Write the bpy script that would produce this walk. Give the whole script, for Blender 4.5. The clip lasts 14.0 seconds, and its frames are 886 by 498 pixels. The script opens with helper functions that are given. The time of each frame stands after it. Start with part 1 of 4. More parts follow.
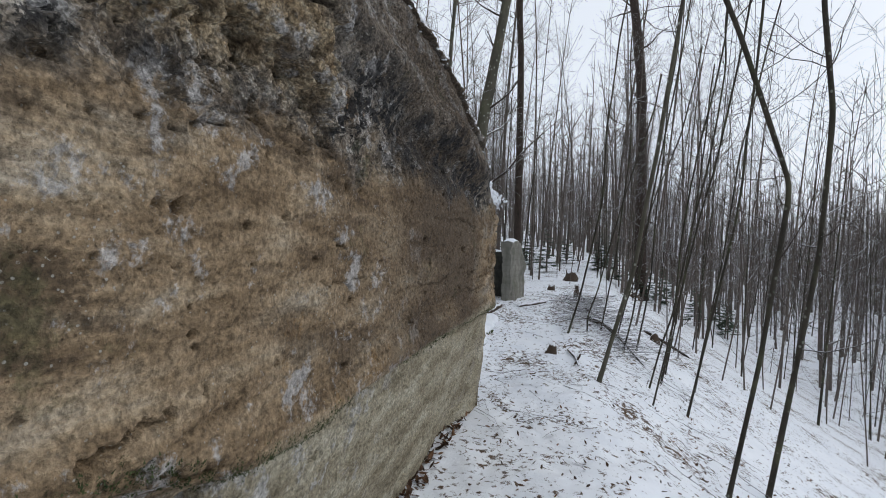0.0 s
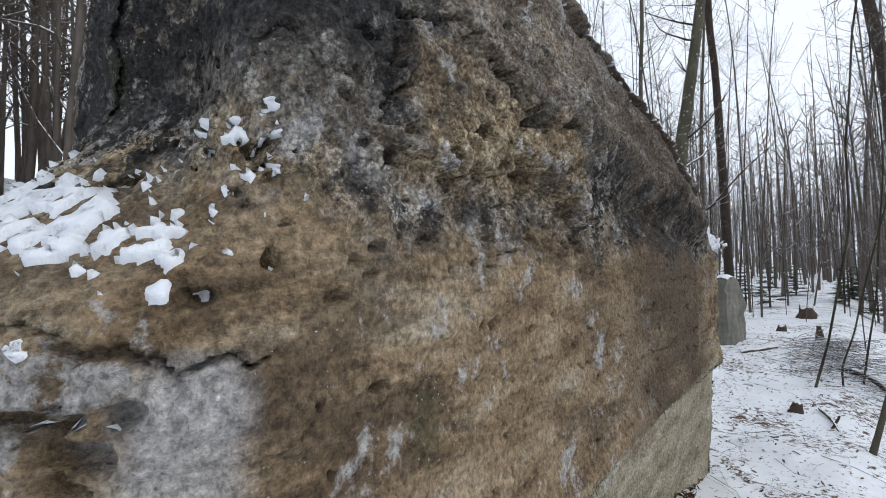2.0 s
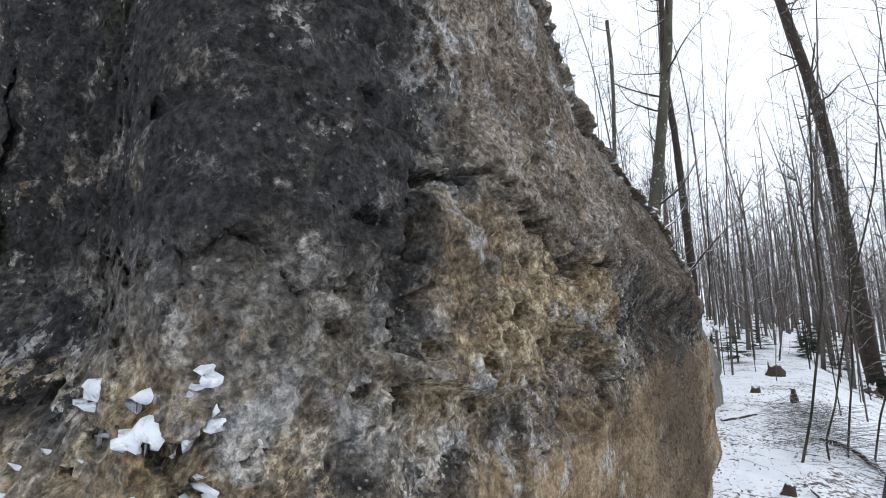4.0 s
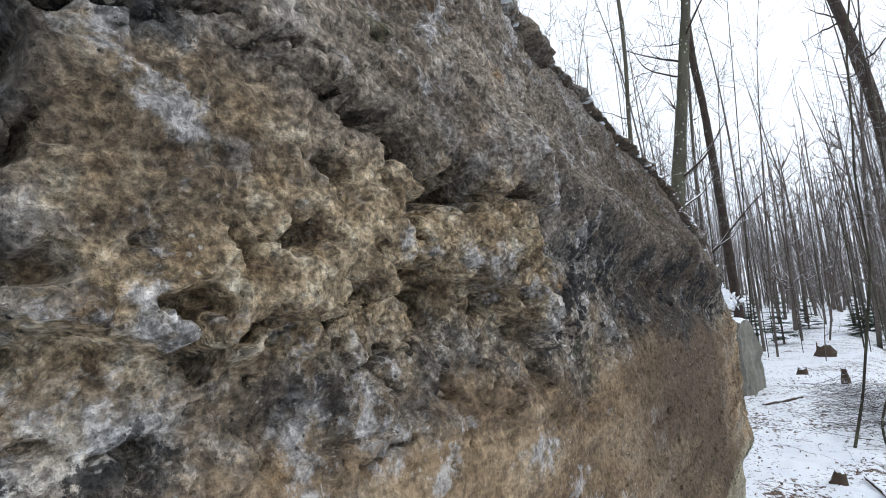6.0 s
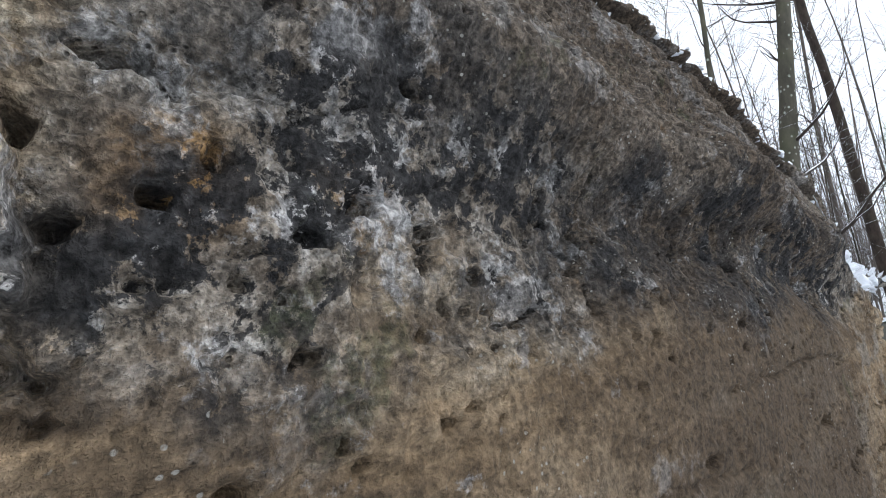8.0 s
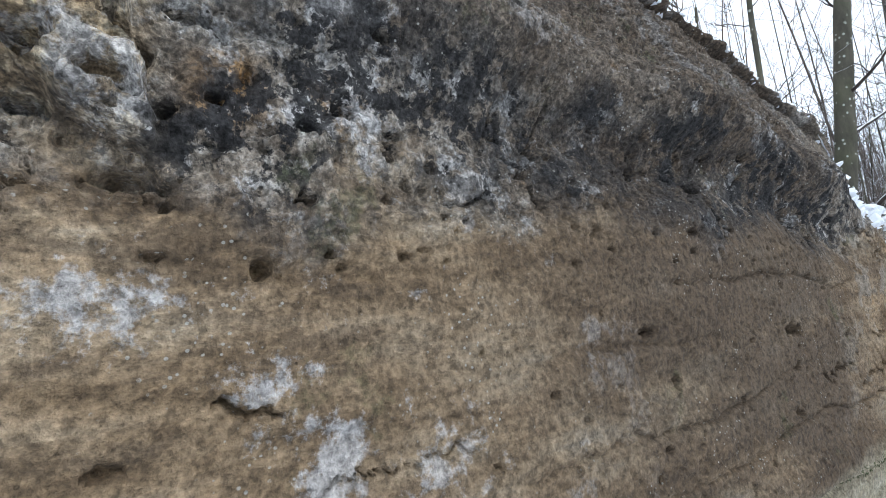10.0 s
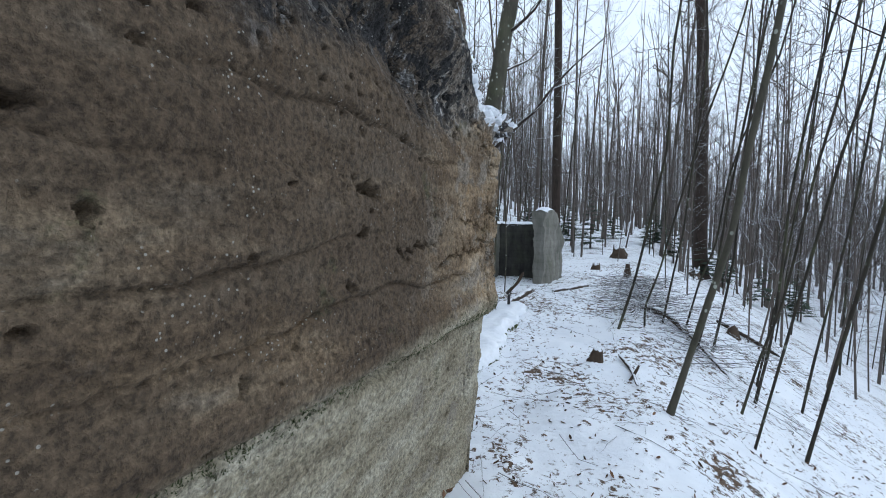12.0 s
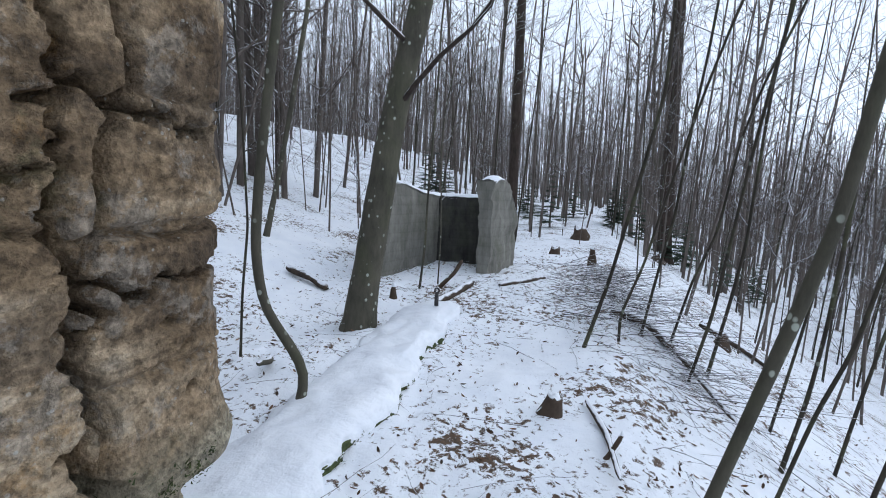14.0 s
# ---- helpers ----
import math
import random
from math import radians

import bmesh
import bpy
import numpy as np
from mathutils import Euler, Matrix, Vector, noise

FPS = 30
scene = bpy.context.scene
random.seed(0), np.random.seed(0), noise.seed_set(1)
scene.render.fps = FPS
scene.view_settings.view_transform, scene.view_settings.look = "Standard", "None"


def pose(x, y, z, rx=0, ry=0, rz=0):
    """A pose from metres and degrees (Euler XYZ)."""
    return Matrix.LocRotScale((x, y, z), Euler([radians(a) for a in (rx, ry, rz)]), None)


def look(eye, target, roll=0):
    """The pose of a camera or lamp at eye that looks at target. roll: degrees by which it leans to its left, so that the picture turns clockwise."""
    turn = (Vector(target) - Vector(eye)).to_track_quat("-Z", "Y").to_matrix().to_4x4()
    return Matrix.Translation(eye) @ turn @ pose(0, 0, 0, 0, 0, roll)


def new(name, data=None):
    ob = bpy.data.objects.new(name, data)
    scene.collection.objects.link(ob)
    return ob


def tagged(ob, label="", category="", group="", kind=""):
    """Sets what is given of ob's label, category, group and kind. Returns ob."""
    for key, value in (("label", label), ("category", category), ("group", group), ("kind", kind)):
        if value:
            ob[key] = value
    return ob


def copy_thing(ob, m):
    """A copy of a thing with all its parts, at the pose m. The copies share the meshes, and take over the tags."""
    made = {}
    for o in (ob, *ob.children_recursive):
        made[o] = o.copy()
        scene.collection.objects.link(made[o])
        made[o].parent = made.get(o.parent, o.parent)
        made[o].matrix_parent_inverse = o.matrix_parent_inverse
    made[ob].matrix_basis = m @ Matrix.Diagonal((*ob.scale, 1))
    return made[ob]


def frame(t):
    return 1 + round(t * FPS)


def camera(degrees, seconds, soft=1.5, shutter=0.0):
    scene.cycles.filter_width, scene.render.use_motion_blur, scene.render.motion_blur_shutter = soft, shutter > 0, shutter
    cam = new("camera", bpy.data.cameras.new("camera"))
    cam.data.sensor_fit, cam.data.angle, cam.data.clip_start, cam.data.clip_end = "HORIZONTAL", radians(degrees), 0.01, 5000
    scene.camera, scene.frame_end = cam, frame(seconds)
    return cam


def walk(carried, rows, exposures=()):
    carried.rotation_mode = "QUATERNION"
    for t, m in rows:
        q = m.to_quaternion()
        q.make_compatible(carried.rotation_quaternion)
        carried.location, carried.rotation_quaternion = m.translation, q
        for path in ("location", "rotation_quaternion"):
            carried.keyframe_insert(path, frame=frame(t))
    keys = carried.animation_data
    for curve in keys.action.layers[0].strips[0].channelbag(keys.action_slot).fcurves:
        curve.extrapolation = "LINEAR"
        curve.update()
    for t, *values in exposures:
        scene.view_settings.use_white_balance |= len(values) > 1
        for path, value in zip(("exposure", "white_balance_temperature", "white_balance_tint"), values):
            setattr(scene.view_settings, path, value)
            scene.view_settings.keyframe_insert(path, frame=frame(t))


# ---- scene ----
cam = camera(85.4, 14.0, soft=1.0)

# Seconds, place of the eye, then heading (to the left), pitch (up) and roll in degrees.
EXPOSURES = [(0, -0.2, 6600, 10), (2.7, 0.22, 6600, 10), (5, 0.4, 6500, 10), (8.2, 0.55, 6400, 10), (10.3, 0.75, 6100, 8), (10.9, 0.5, 6000, 8), (11.5, 0.05, 5900, 6), (14, 0.12, 6000, 10)]

PATH = [
    (0, 0.008, 0.062, 1.590, 14.93, -1.19, 2.15),
    (0.5, 0.027, 0.002, 1.594, 20.52, -1.19, 1.61),
    (1, 0.057, -0.134, 1.625, 27.17, -0.96, 1.30),
    (1.5, -0.053, -0.191, 1.650, 33.60, 0.35, -0.39),
    (2, -0.106, -0.182, 1.747, 36.41, 2.96, -0.87),
    (2.5, -0.140, -0.136, 1.893, 36.50, 6.80, -1.86),
    (2.7, -0.145, -0.139, 1.939, 36.54, 7.78, -2.03),
    (4.8, -0.398, 0.126, 2.044, 30.58, 8.52, -0.66),
    (5, -0.392, 0.165, 2.043, 30.50, 8.20, -0.75),
    (5.5, -0.303, 0.281, 2.001, 32.86, 8.06, -2.29),
    (6, -0.231, 0.377, 1.956, 36.34, 8.20, -3.50),
    (6.5, -0.266, 0.610, 1.940, 38.27, 8.42, -2.81),
    (7, -0.301, 0.902, 1.913, 39.00, 9.34, -2.54),
    (7.5, -0.284, 1.168, 1.874, 41.78, 9.94, -3.80),
    (8, -0.273, 1.285, 1.837, 47.90, 11.26, -5.38),
    (8.2, -0.310, 1.288, 1.838, 50.58, 12.14, -5.70),
    (10.3, 0.055, 1.238, 1.606, 54.12, 8.69, -5.54),
    (10.5, 0.091, 1.284, 1.587, 50.69, 7.78, -5.09),
    (11, 0.011, 1.499, 1.541, 38.67, 2.93, -2.53),
    (11.5, -0.069, 1.693, 1.506, 24.93, -1.61, -0.19),
    (12, -0.052, 1.915, 1.470, 19.83, -3.92, 1.03),
    (12.5, -0.058, 2.416, 1.482, 18.54, -3.66, 1.40),
    (13, -0.125, 2.871, 1.455, 17.58, -4.58, 2.00),
    (13.5, -0.158, 3.323, 1.447, 16.06, -5.86, 2.21),
    (14, -0.145, 3.824, 1.412, 15.12, -6.83, 2.92),
]


def carried(x, y, z, heading, pitch, roll):
    return pose(x, y, z, 90 + pitch, 0, heading) @ pose(0, 0, 0, 0, 0, roll)


walk(cam, [(row[0], carried(*row[1:])) for row in PATH], exposures=EXPOSURES)

# ---- light: an overcast winter sky ----
world = bpy.data.worlds.new("winter_sky")
scene.world = world
world.use_nodes = True
wn, wl = world.node_tree.nodes, world.node_tree.links
wn.clear()
sky = wn.new("ShaderNodeTexSky")
sky.sky_type, sky.sun_disc = "NISHITA", False
sky.sun_elevation, sky.sun_rotation = radians(32), radians(60)
sky.air_density, sky.dust_density, sky.ozone_density = 1.0, 2.0, 1.0
veil = wn.new("ShaderNodeHueSaturation")
veil.inputs["Saturation"].default_value = 0.22
back = wn.new("ShaderNodeBackground")
back.inputs["Strength"].default_value = 0.12
wout = wn.new("ShaderNodeOutputWorld")
wl.new(sky.outputs["Color"], veil.inputs["Color"])
cloud = wn.new("ShaderNodeMix")
cloud.data_type = "RGBA"
cloud.inputs["Factor"].default_value = 0.8
cloud.inputs[7].default_value = (8.3, 9.1, 10.3, 1)
wl.new(veil.outputs["Color"], cloud.inputs[6])
wl.new(cloud.outputs[2], back.inputs["Color"])
wl.new(back.outputs["Background"], wout.inputs["Surface"])

sun = new("sun", bpy.data.lights.new("sun", "SUN"))
sun.data.energy, sun.data.angle, sun.data.color = 0.6, radians(50), (1.0, 0.97, 0.93)
sun.matrix_world = look((20, 14, 16), (0, 3, 0))

# ---- materials ----
def material(name, rough=0.9):
    m = bpy.data.materials.new(name)
    m.use_nodes = True
    nt = m.node_tree
    bsdf = nt.nodes["Principled BSDF"]
    bsdf.inputs["Roughness"].default_value = rough
    bsdf.inputs["Specular IOR Level"].default_value = 0.25
    return m, nt, bsdf


def coords(nt, scale=(1, 1, 1), source="Object"):
    tc, mp = nt.nodes.new("ShaderNodeTexCoord"), nt.nodes.new("ShaderNodeMapping")
    mp.inputs["Scale"].default_value = scale
    nt.links.new(tc.outputs[source], mp.inputs["Vector"])
    return mp.outputs["Vector"]


def noise_tex(nt, vec, scale, detail=6, rough=0.6, warp=0.0):
    n = nt.nodes.new("ShaderNodeTexNoise")
    n.inputs["Scale"].default_value, n.inputs["Detail"].default_value = scale, detail
    n.inputs["Roughness"].default_value, n.inputs["Distortion"].default_value = rough, warp
    nt.links.new(vec, n.inputs["Vector"])
    return n.outputs["Fac"]


def cells(nt, vec, scale, feature="F1"):
    n = nt.nodes.new("ShaderNodeTexVoronoi")
    n.feature = feature
    n.inputs["Scale"].default_value = scale
    nt.links.new(vec, n.inputs["Vector"])
    return n.outputs["Distance"]


def ramp(nt, fac, *stops):
    r = nt.nodes.new("ShaderNodeValToRGB")
    e = r.color_ramp.elements
    while len(e) < len(stops):
        e.new(0.5)
    for el, (p, c) in zip(e, stops):
        el.position = p
        el.color = (*c, 1) if isinstance(c, tuple) else (c, c, c, 1)
    nt.links.new(fac, r.inputs["Fac"])
    return r.outputs["Color"]


def mixed(nt, fac, a, b, how="MIX"):
    n = nt.nodes.new("ShaderNodeMix")
    n.data_type, n.blend_type = "RGBA", how
    for sock, v in ((n.inputs["Factor"], fac), (n.inputs[6], a), (n.inputs[7], b)):
        if isinstance(v, bpy.types.NodeSocket):
            nt.links.new(v, sock)
        elif isinstance(v, tuple):
            sock.default_value = (*v, 1)
        else:
            sock.default_value = v
    return n.outputs[2]


def calc(nt, how, a, b=0.0, clamp=False):
    n = nt.nodes.new("ShaderNodeMath")
    n.operation, n.use_clamp = how, clamp
    for sock, v in zip(n.inputs, (a, b)):
        if isinstance(v, bpy.types.NodeSocket):
            nt.links.new(v, sock)
        else:
            sock.default_value = v
    return n.outputs[0]


def split(nt, vec):
    n = nt.nodes.new("ShaderNodeSeparateXYZ")
    nt.links.new(vec, n.inputs[0])
    return n.outputs


def relief(nt, bsdf, height, depth, strength=1.0, under=None):
    n = nt.nodes.new("ShaderNodeBump")
    n.inputs["Strength"].default_value, n.inputs["Distance"].default_value = strength, depth
    nt.links.new(height, n.inputs["Height"])
    if under:
        nt.links.new(under, n.inputs["Normal"])
    nt.links.new(n.outputs["Normal"], bsdf.inputs["Normal"])
    return n.outputs["Normal"]


def base(nt, bsdf, col):
    nt.links.new(col, bsdf.inputs["Base Color"])


def sandstone():
    """Brown bed, pale foot, weathered grey upper bed with lichens."""
    m, nt, b = material("sandstone", 0.92)
    v = coords(nt)
    flat = coords(nt, (1, 0.6, 2.2))
    shifted = coords(nt, (1.07, 0.93, 1.0))
    x_, y, z = split(nt, v)
    mid, small = noise_tex(nt, v, 22, 7, 0.72), noise_tex(nt, v, 62, 4, 0.72)
    layer = noise_tex(nt, flat, 4, 9, 0.68)
    wobble = calc(nt, "SUBTRACT", noise_tex(nt, v, 1.6, 9, 0.68), 0.5)
    wob2 = calc(nt, "SUBTRACT", noise_tex(nt, v, 3.3, 10, 0.72), 0.5)
    zz = calc(nt, "ADD", z, calc(nt, "MULTIPLY", wobble, 0.7))
    yy = calc(nt, "ADD", y, calc(nt, "MULTIPLY", wob2, 0.8))
    z2 = calc(nt, "ADD", z, calc(nt, "MULTIPLY", wob2, 0.5))
    yb = calc(nt, "ADD", y, calc(nt, "MULTIPLY", wob2, 0.1))
    zb = calc(nt, "ADD", z, calc(nt, "MULTIPLY", wob2, 0.1))

    def above(s, at, soft, top=1.0):
        return ramp(nt, calc(nt, "DIVIDE", s, 5.0), ((at - soft) / 5.0, 0.0), ((at + soft) / 5.0, top))

    def below(s, at, soft, top=1.0):
        return ramp(nt, calc(nt, "DIVIDE", s, 5.0), ((at - soft) / 5.0, top), ((at + soft) / 5.0, 0.0))

    def both(*some):
        out = some[0]
        for one in some[1:]:
            out = calc(nt, "MULTIPLY", out, one)
        return out

    def blots(vec, scale, at, top=1.0, edge=0.018):
        return ramp(nt, noise_tex(nt, vec, scale, 10, 0.74), (at, 0.0), (at + edge, top))

    # iron-brown bed, banded along the bedding
    brown = ramp(nt, layer, (0.33, (0.085, 0.057, 0.033)), (0.43, (0.172, 0.12, 0.07)), (0.5, (0.25, 0.18, 0.11)), (0.58, (0.32, 0.245, 0.16)), (0.68, (0.36, 0.305, 0.23)))
    grey = ramp(nt, mid, (0.36, (0.09, 0.077, 0.063)), (0.46, (0.185, 0.16, 0.13)), (0.54, (0.27, 0.242, 0.205)), (0.64, (0.42, 0.4, 0.365)))
    ochre = ramp(nt, mid, (0.36, (0.12, 0.081, 0.044)), (0.47, (0.25, 0.186, 0.112)), (0.55, (0.34, 0.268, 0.172)), (0.64, (0.47, 0.41, 0.3)))
    lipcol = ramp(nt, mid, (0.36, (0.115, 0.095, 0.075)), (0.48, (0.2, 0.165, 0.128)), (0.6, (0.28, 0.238, 0.19)))
    pale = ramp(nt, layer, (0.35, (0.17, 0.142, 0.096)), (0.5, (0.3, 0.264, 0.188)), (0.65, (0.42, 0.385, 0.3)))
    upper, lower = above(zz, 1.84, 0.05), below(zb, 1.06, 0.03)
    warm = both(above(yb, 0.45, 0.01), below(yb, 1.28, 0.03), above(z2, 1.9, 0.06), below(zb, 2.2, 0.02, 0.95))
    shoulder = both(below(yy, 0.36, 0.1), below(z2, 2.0, 0.05, 0.9))
    lip = both(above(yy, 0.55, 0.06), above(z2, 2.17, 0.05, 0.9), below(yy, 4.0, 0.2))
    top = mixed(nt, calc(nt, "MAXIMUM", warm, shoulder), grey, ochre)
    top = mixed(nt, lip, top, lipcol)
    col = mixed(nt, upper, brown, top)
    # the orange pocket and yellow stains
    pocket = both(above(yb, 1.32, 0.02), below(yb, 1.41, 0.02), above(zb, 1.94, 0.02), below(zb, 2.02, 0.02))
    col = mixed(nt, calc(nt, "MAXIMUM", pocket, blots(v, 3.9, 0.61, 0.6, 0.05)), col, (0.25, 0.145, 0.055))
    # damp bands, and stone darker from about y 1.75 to 3.7
    far_dark = both(ramp(nt, noise_tex(nt, flat, 2.3, 9, 0.7), (0.36, 0.5), (0.5, 0.88)), above(yy, 1.75, 0.45), below(yy, 3.7, 0.3))
    damp = ramp(nt, noise_tex(nt, flat, 2.7, 10, 0.72), (0.5, 0.0), (0.56, 0.6))
    col = mixed(nt, calc(nt, "MAXIMUM", far_dark, damp), col, (0.068, 0.049, 0.033))
    col = mixed(nt, lower, col, pale)
    # white mineral bloom in ragged blots, one of them large and square
    sheet = both(above(yb, 0.04, 0.015), below(yb, 0.15, 0.02), above(zb, 1.45, 0.01), below(zb, 1.64, 0.02, 0.75))
    bloom = both(blots(v, 5.2, 0.545, 0.62, 0.05), below(yy, 1.9, 0.4, 1.1))
    col = mixed(nt, calc(nt, "MAXIMUM", sheet, bloom), col, (0.44, 0.435, 0.43))
    col = mixed(nt, both(above(yy, 3.45, 0.3), blots(shifted, 4.4, 0.54, 0.5, 0.03)), col, (0.25, 0.225, 0.19))
    # grey-white lichen over the weathered bed, thickest beside the block
    crustal = both(above(yb, 0.1, 0.1), below(yb, 0.46, 0.03), above(zb, 1.86, 0.06), below(zb, 2.12, 0.06))
    lichen = both(blots(shifted, 8.5, 0.54, 0.55, 0.05), upper, calc(nt, "SUBTRACT", 1.0, calc(nt, "MULTIPLY", calc(nt, "MAXIMUM", lip, warm), 0.6)))
    lichen = calc(nt, "MAXIMUM", lichen, both(crustal, blots(v, 12, 0.51, 0.38, 0.06)))
    col = mixed(nt, lichen, col, (0.36, 0.365, 0.365))
    # black lichen all over the sooty end and scattered; a dark band under the lip
    sooty = both(below(yb, 0.47, 0.03), above(z2, 2.06, 0.1))
    band = calc(nt, "MAXIMUM", both(above(yy, 1.25, 0.1), below(yy, 2.0, 0.3), above(z2, 2.04, 0.05), below(z2, 2.27, 0.05)), both(above(yy, 1.85, 0.15), below(yy, 3.4, 0.2), above(z2, 1.86, 0.06), below(z2, 2.13, 0.05)))
    crust = both(blots(v, 13, 0.485, 0.95), upper, calc(nt, "SUBTRACT", 1.0, calc(nt, "MULTIPLY", calc(nt, "MAXIMUM", warm, lip), 0.75)), ramp(nt, noise_tex(nt, v, 2.7, 5), (0.38, 0.3), (0.5, 1.0)))
    crust = calc(nt, "MAXIMUM", crust, both(sooty, blots(v, 15, 0.36, 0.95, 0.1)))
    crust = calc(nt, "MAXIMUM", crust, both(band, blots(v, 11, 0.45, 0.72, 0.1)))
    col = mixed(nt, crust, col, (0.02, 0.02, 0.021))
    # moss and algae tint
    col = mixed(nt, blots(v, 3.1, 0.6, 0.5, 0.06), col, (0.06, 0.068, 0.03))
    # sand grain, pinholes with the shade inside them painted black, pale crystals
    col = mixed(nt, 0.6, col, ramp(nt, small, (0.38, 0.3), (0.46, 0.85), (0.54, 1.2), (0.62, 1.7)), "MULTIPLY")
    coarse = noise_tex(nt, shifted, 125, 2.5, 0.65)
    col = mixed(nt, calc(nt, "ADD", calc(nt, "MULTIPLY", upper, 0.45), 0.22), col, ramp(nt, coarse, (0.36, 0.25), (0.45, 0.75), (0.52, 1.08), (0.6, 1.7)), "MULTIPLY")
    pin = both(ramp(nt, cells(nt, v, 55), (0.06, 1.0), (0.15, 0.0)), blots(v, 7, 0.52, 0.9, 0.05), calc(nt, "ADD", calc(nt, "MULTIPLY", upper, 0.6), 0.4))
    col = mixed(nt, pin, col, (0.012, 0.01, 0.009))
    dots = both(ramp(nt, cells(nt, shifted, 74), (0.14, 1.0), (0.2, 0.0)), blots(shifted, 6, 0.52, 0.7, 0.05))
    col = mixed(nt, dots, col, (0.4, 0.39, 0.35))
    base(nt, b, col)
    n1 = relief(nt, b, mid, 0.014, 0.8)
    relief(nt, b, calc(nt, "SUBTRACT", calc(nt, "ADD", small, calc(nt, "MULTIPLY", coarse, 0.4)), pin), 0.011, 1.0, n1)
    return m


def snow(name="snow", litter=True):
    m, nt, b = material(name, 0.65)
    v = coords(nt)
    white = ramp(nt, noise_tex(nt, v, 3, 5), (0.3, (0.76, 0.79, 0.84)), (0.7, (0.86, 0.88, 0.91)))
    col = white
    if litter:
        thin = noise_tex(nt, v, 1.1, 4)
        specks = noise_tex(nt, coords(nt, (1, 1, 1)), 17, 9, 0.72, 0.5)
        bare = ramp(nt, calc(nt, "ADD", specks, calc(nt, "MULTIPLY", thin, 0.55)), (0.835, 0.0), (0.88, 1.0))
        earth = ramp(nt, noise_tex(nt, v, 45, 5), (0.3, (0.035, 0.025, 0.018)), (0.6, (0.12, 0.075, 0.045)), (0.8, (0.24, 0.15, 0.09)))
        col = mixed(nt, bare, white, earth)
    base(nt, b, col)
    n1 = relief(nt, b, noise_tex(nt, v, 11, 6, 0.6), 0.03, 0.6)
    relief(nt, b, noise_tex(nt, v, 90, 4, 0.7), 0.006, 0.6, n1)
    b.inputs["Subsurface Weight"].default_value = 0.0
    return m


def dusted(nt, col, least, most, scale=8.0):
    """Snow lying on what faces up."""
    geo = nt.nodes.new("ShaderNodeNewGeometry")
    up = split(nt, geo.outputs["Normal"])["Z"]
    lie = calc(nt, "ADD", up, calc(nt, "MULTIPLY", calc(nt, "SUBTRACT", noise_tex(nt, coords(nt), scale, 4), 0.5), 1.6))
    return mixed(nt, ramp(nt, lie, (least, 0.0), (most, 0.95)), col, (0.8, 0.82, 0.86))


def bark(name, dark, light, scale=9.0, spots=0.0, lichen=0.3):
    m, nt, b = material(name, 0.9)
    v = coords(nt, (1, 1, 0.35))
    p = coords(nt)
    n = noise_tex(nt, v, scale, 8, 0.7)
    col = ramp(nt, n, (0.3, dark), (0.7, light))
    green = ramp(nt, noise_tex(nt, p, 3.0, 5), (0.5, 0.0), (0.7, lichen))
    col = mixed(nt, green, col, (0.11, 0.12, 0.06))
    if spots:
        dot = ramp(nt, cells(nt, coords(nt, (1, 1, 0.8)), 17), (0.17, spots), (0.24, 0.0))
        dot = calc(nt, "MULTIPLY", dot, ramp(nt, noise_tex(nt, p, 4, 2), (0.48, 0.0), (0.54, 1.0)))
        col = mixed(nt, dot, col, (0.42, 0.45, 0.38))
    base(nt, b, dusted(nt, col, 0.62, 0.78))
    relief(nt, b, noise_tex(nt, coords(nt, (1, 1, 0.3)), scale * 5, 6, 0.7), 0.008, 0.8)
    return m


def concrete(name, dark, light):
    m, nt, b = material(name, 0.9)
    v, tall = coords(nt), coords(nt, (1.5, 1.5, 0.4))
    n = noise_tex(nt, tall, 4, 8, 0.7)
    col = ramp(nt, n, (0.3, dark), (0.7, light))
    col = mixed(nt, ramp(nt, noise_tex(nt, v, 2.5, 6), (0.5, 0.0), (0.7, 0.5)), col, (0.09, 0.095, 0.06))
    board = nt.nodes.new("ShaderNodeTexWave")
    board.bands_direction = "Z"
    board.inputs["Scale"].default_value, board.inputs["Distortion"].default_value = 2.6, 0.6
    nt.links.new(v, board.inputs["Vector"])
    col = mixed(nt, 0.35, col, ramp(nt, board.outputs["Fac"], (0.0, 0.75), (0.12, 1.0)), "MULTIPLY")
    base(nt, b, col)
    n1 = relief(nt, b, noise_tex(nt, v, 22, 8, 0.7), 0.02, 0.7)
    relief(nt, b, board.outputs["Fac"], 0.006, 0.5, n1)
    return m


def plain(name, dark, light, scale=12.0, rough=0.85, dust=None):
    m, nt, b = material(name, rough)
    v = coords(nt)
    n = noise_tex(nt, v, scale, 6)
    col = ramp(nt, n, (0.3, dark), (0.7, light))
    if dust:
        col = dusted(nt, col, *dust)
    base(nt, b, col)
    relief(nt, b, noise_tex(nt, v, scale * 6, 4), 0.004, 0.6)
    return m


def leaf_litter():
    m, nt, b = material("dead_leaf", 0.8)
    geo = nt.nodes.new("ShaderNodeNewGeometry")
    col = ramp(nt, geo.outputs["Random Per Island"], (0.0, (0.03, 0.018, 0.012)), (0.4, (0.07, 0.04, 0.024)), (0.8, (0.11, 0.058, 0.032)), (1.0, (0.22, 0.12, 0.065)))
    base(nt, b, col)
    relief(nt, b, noise_tex(nt, coords(nt), 120, 3), 0.002, 0.6)
    return m


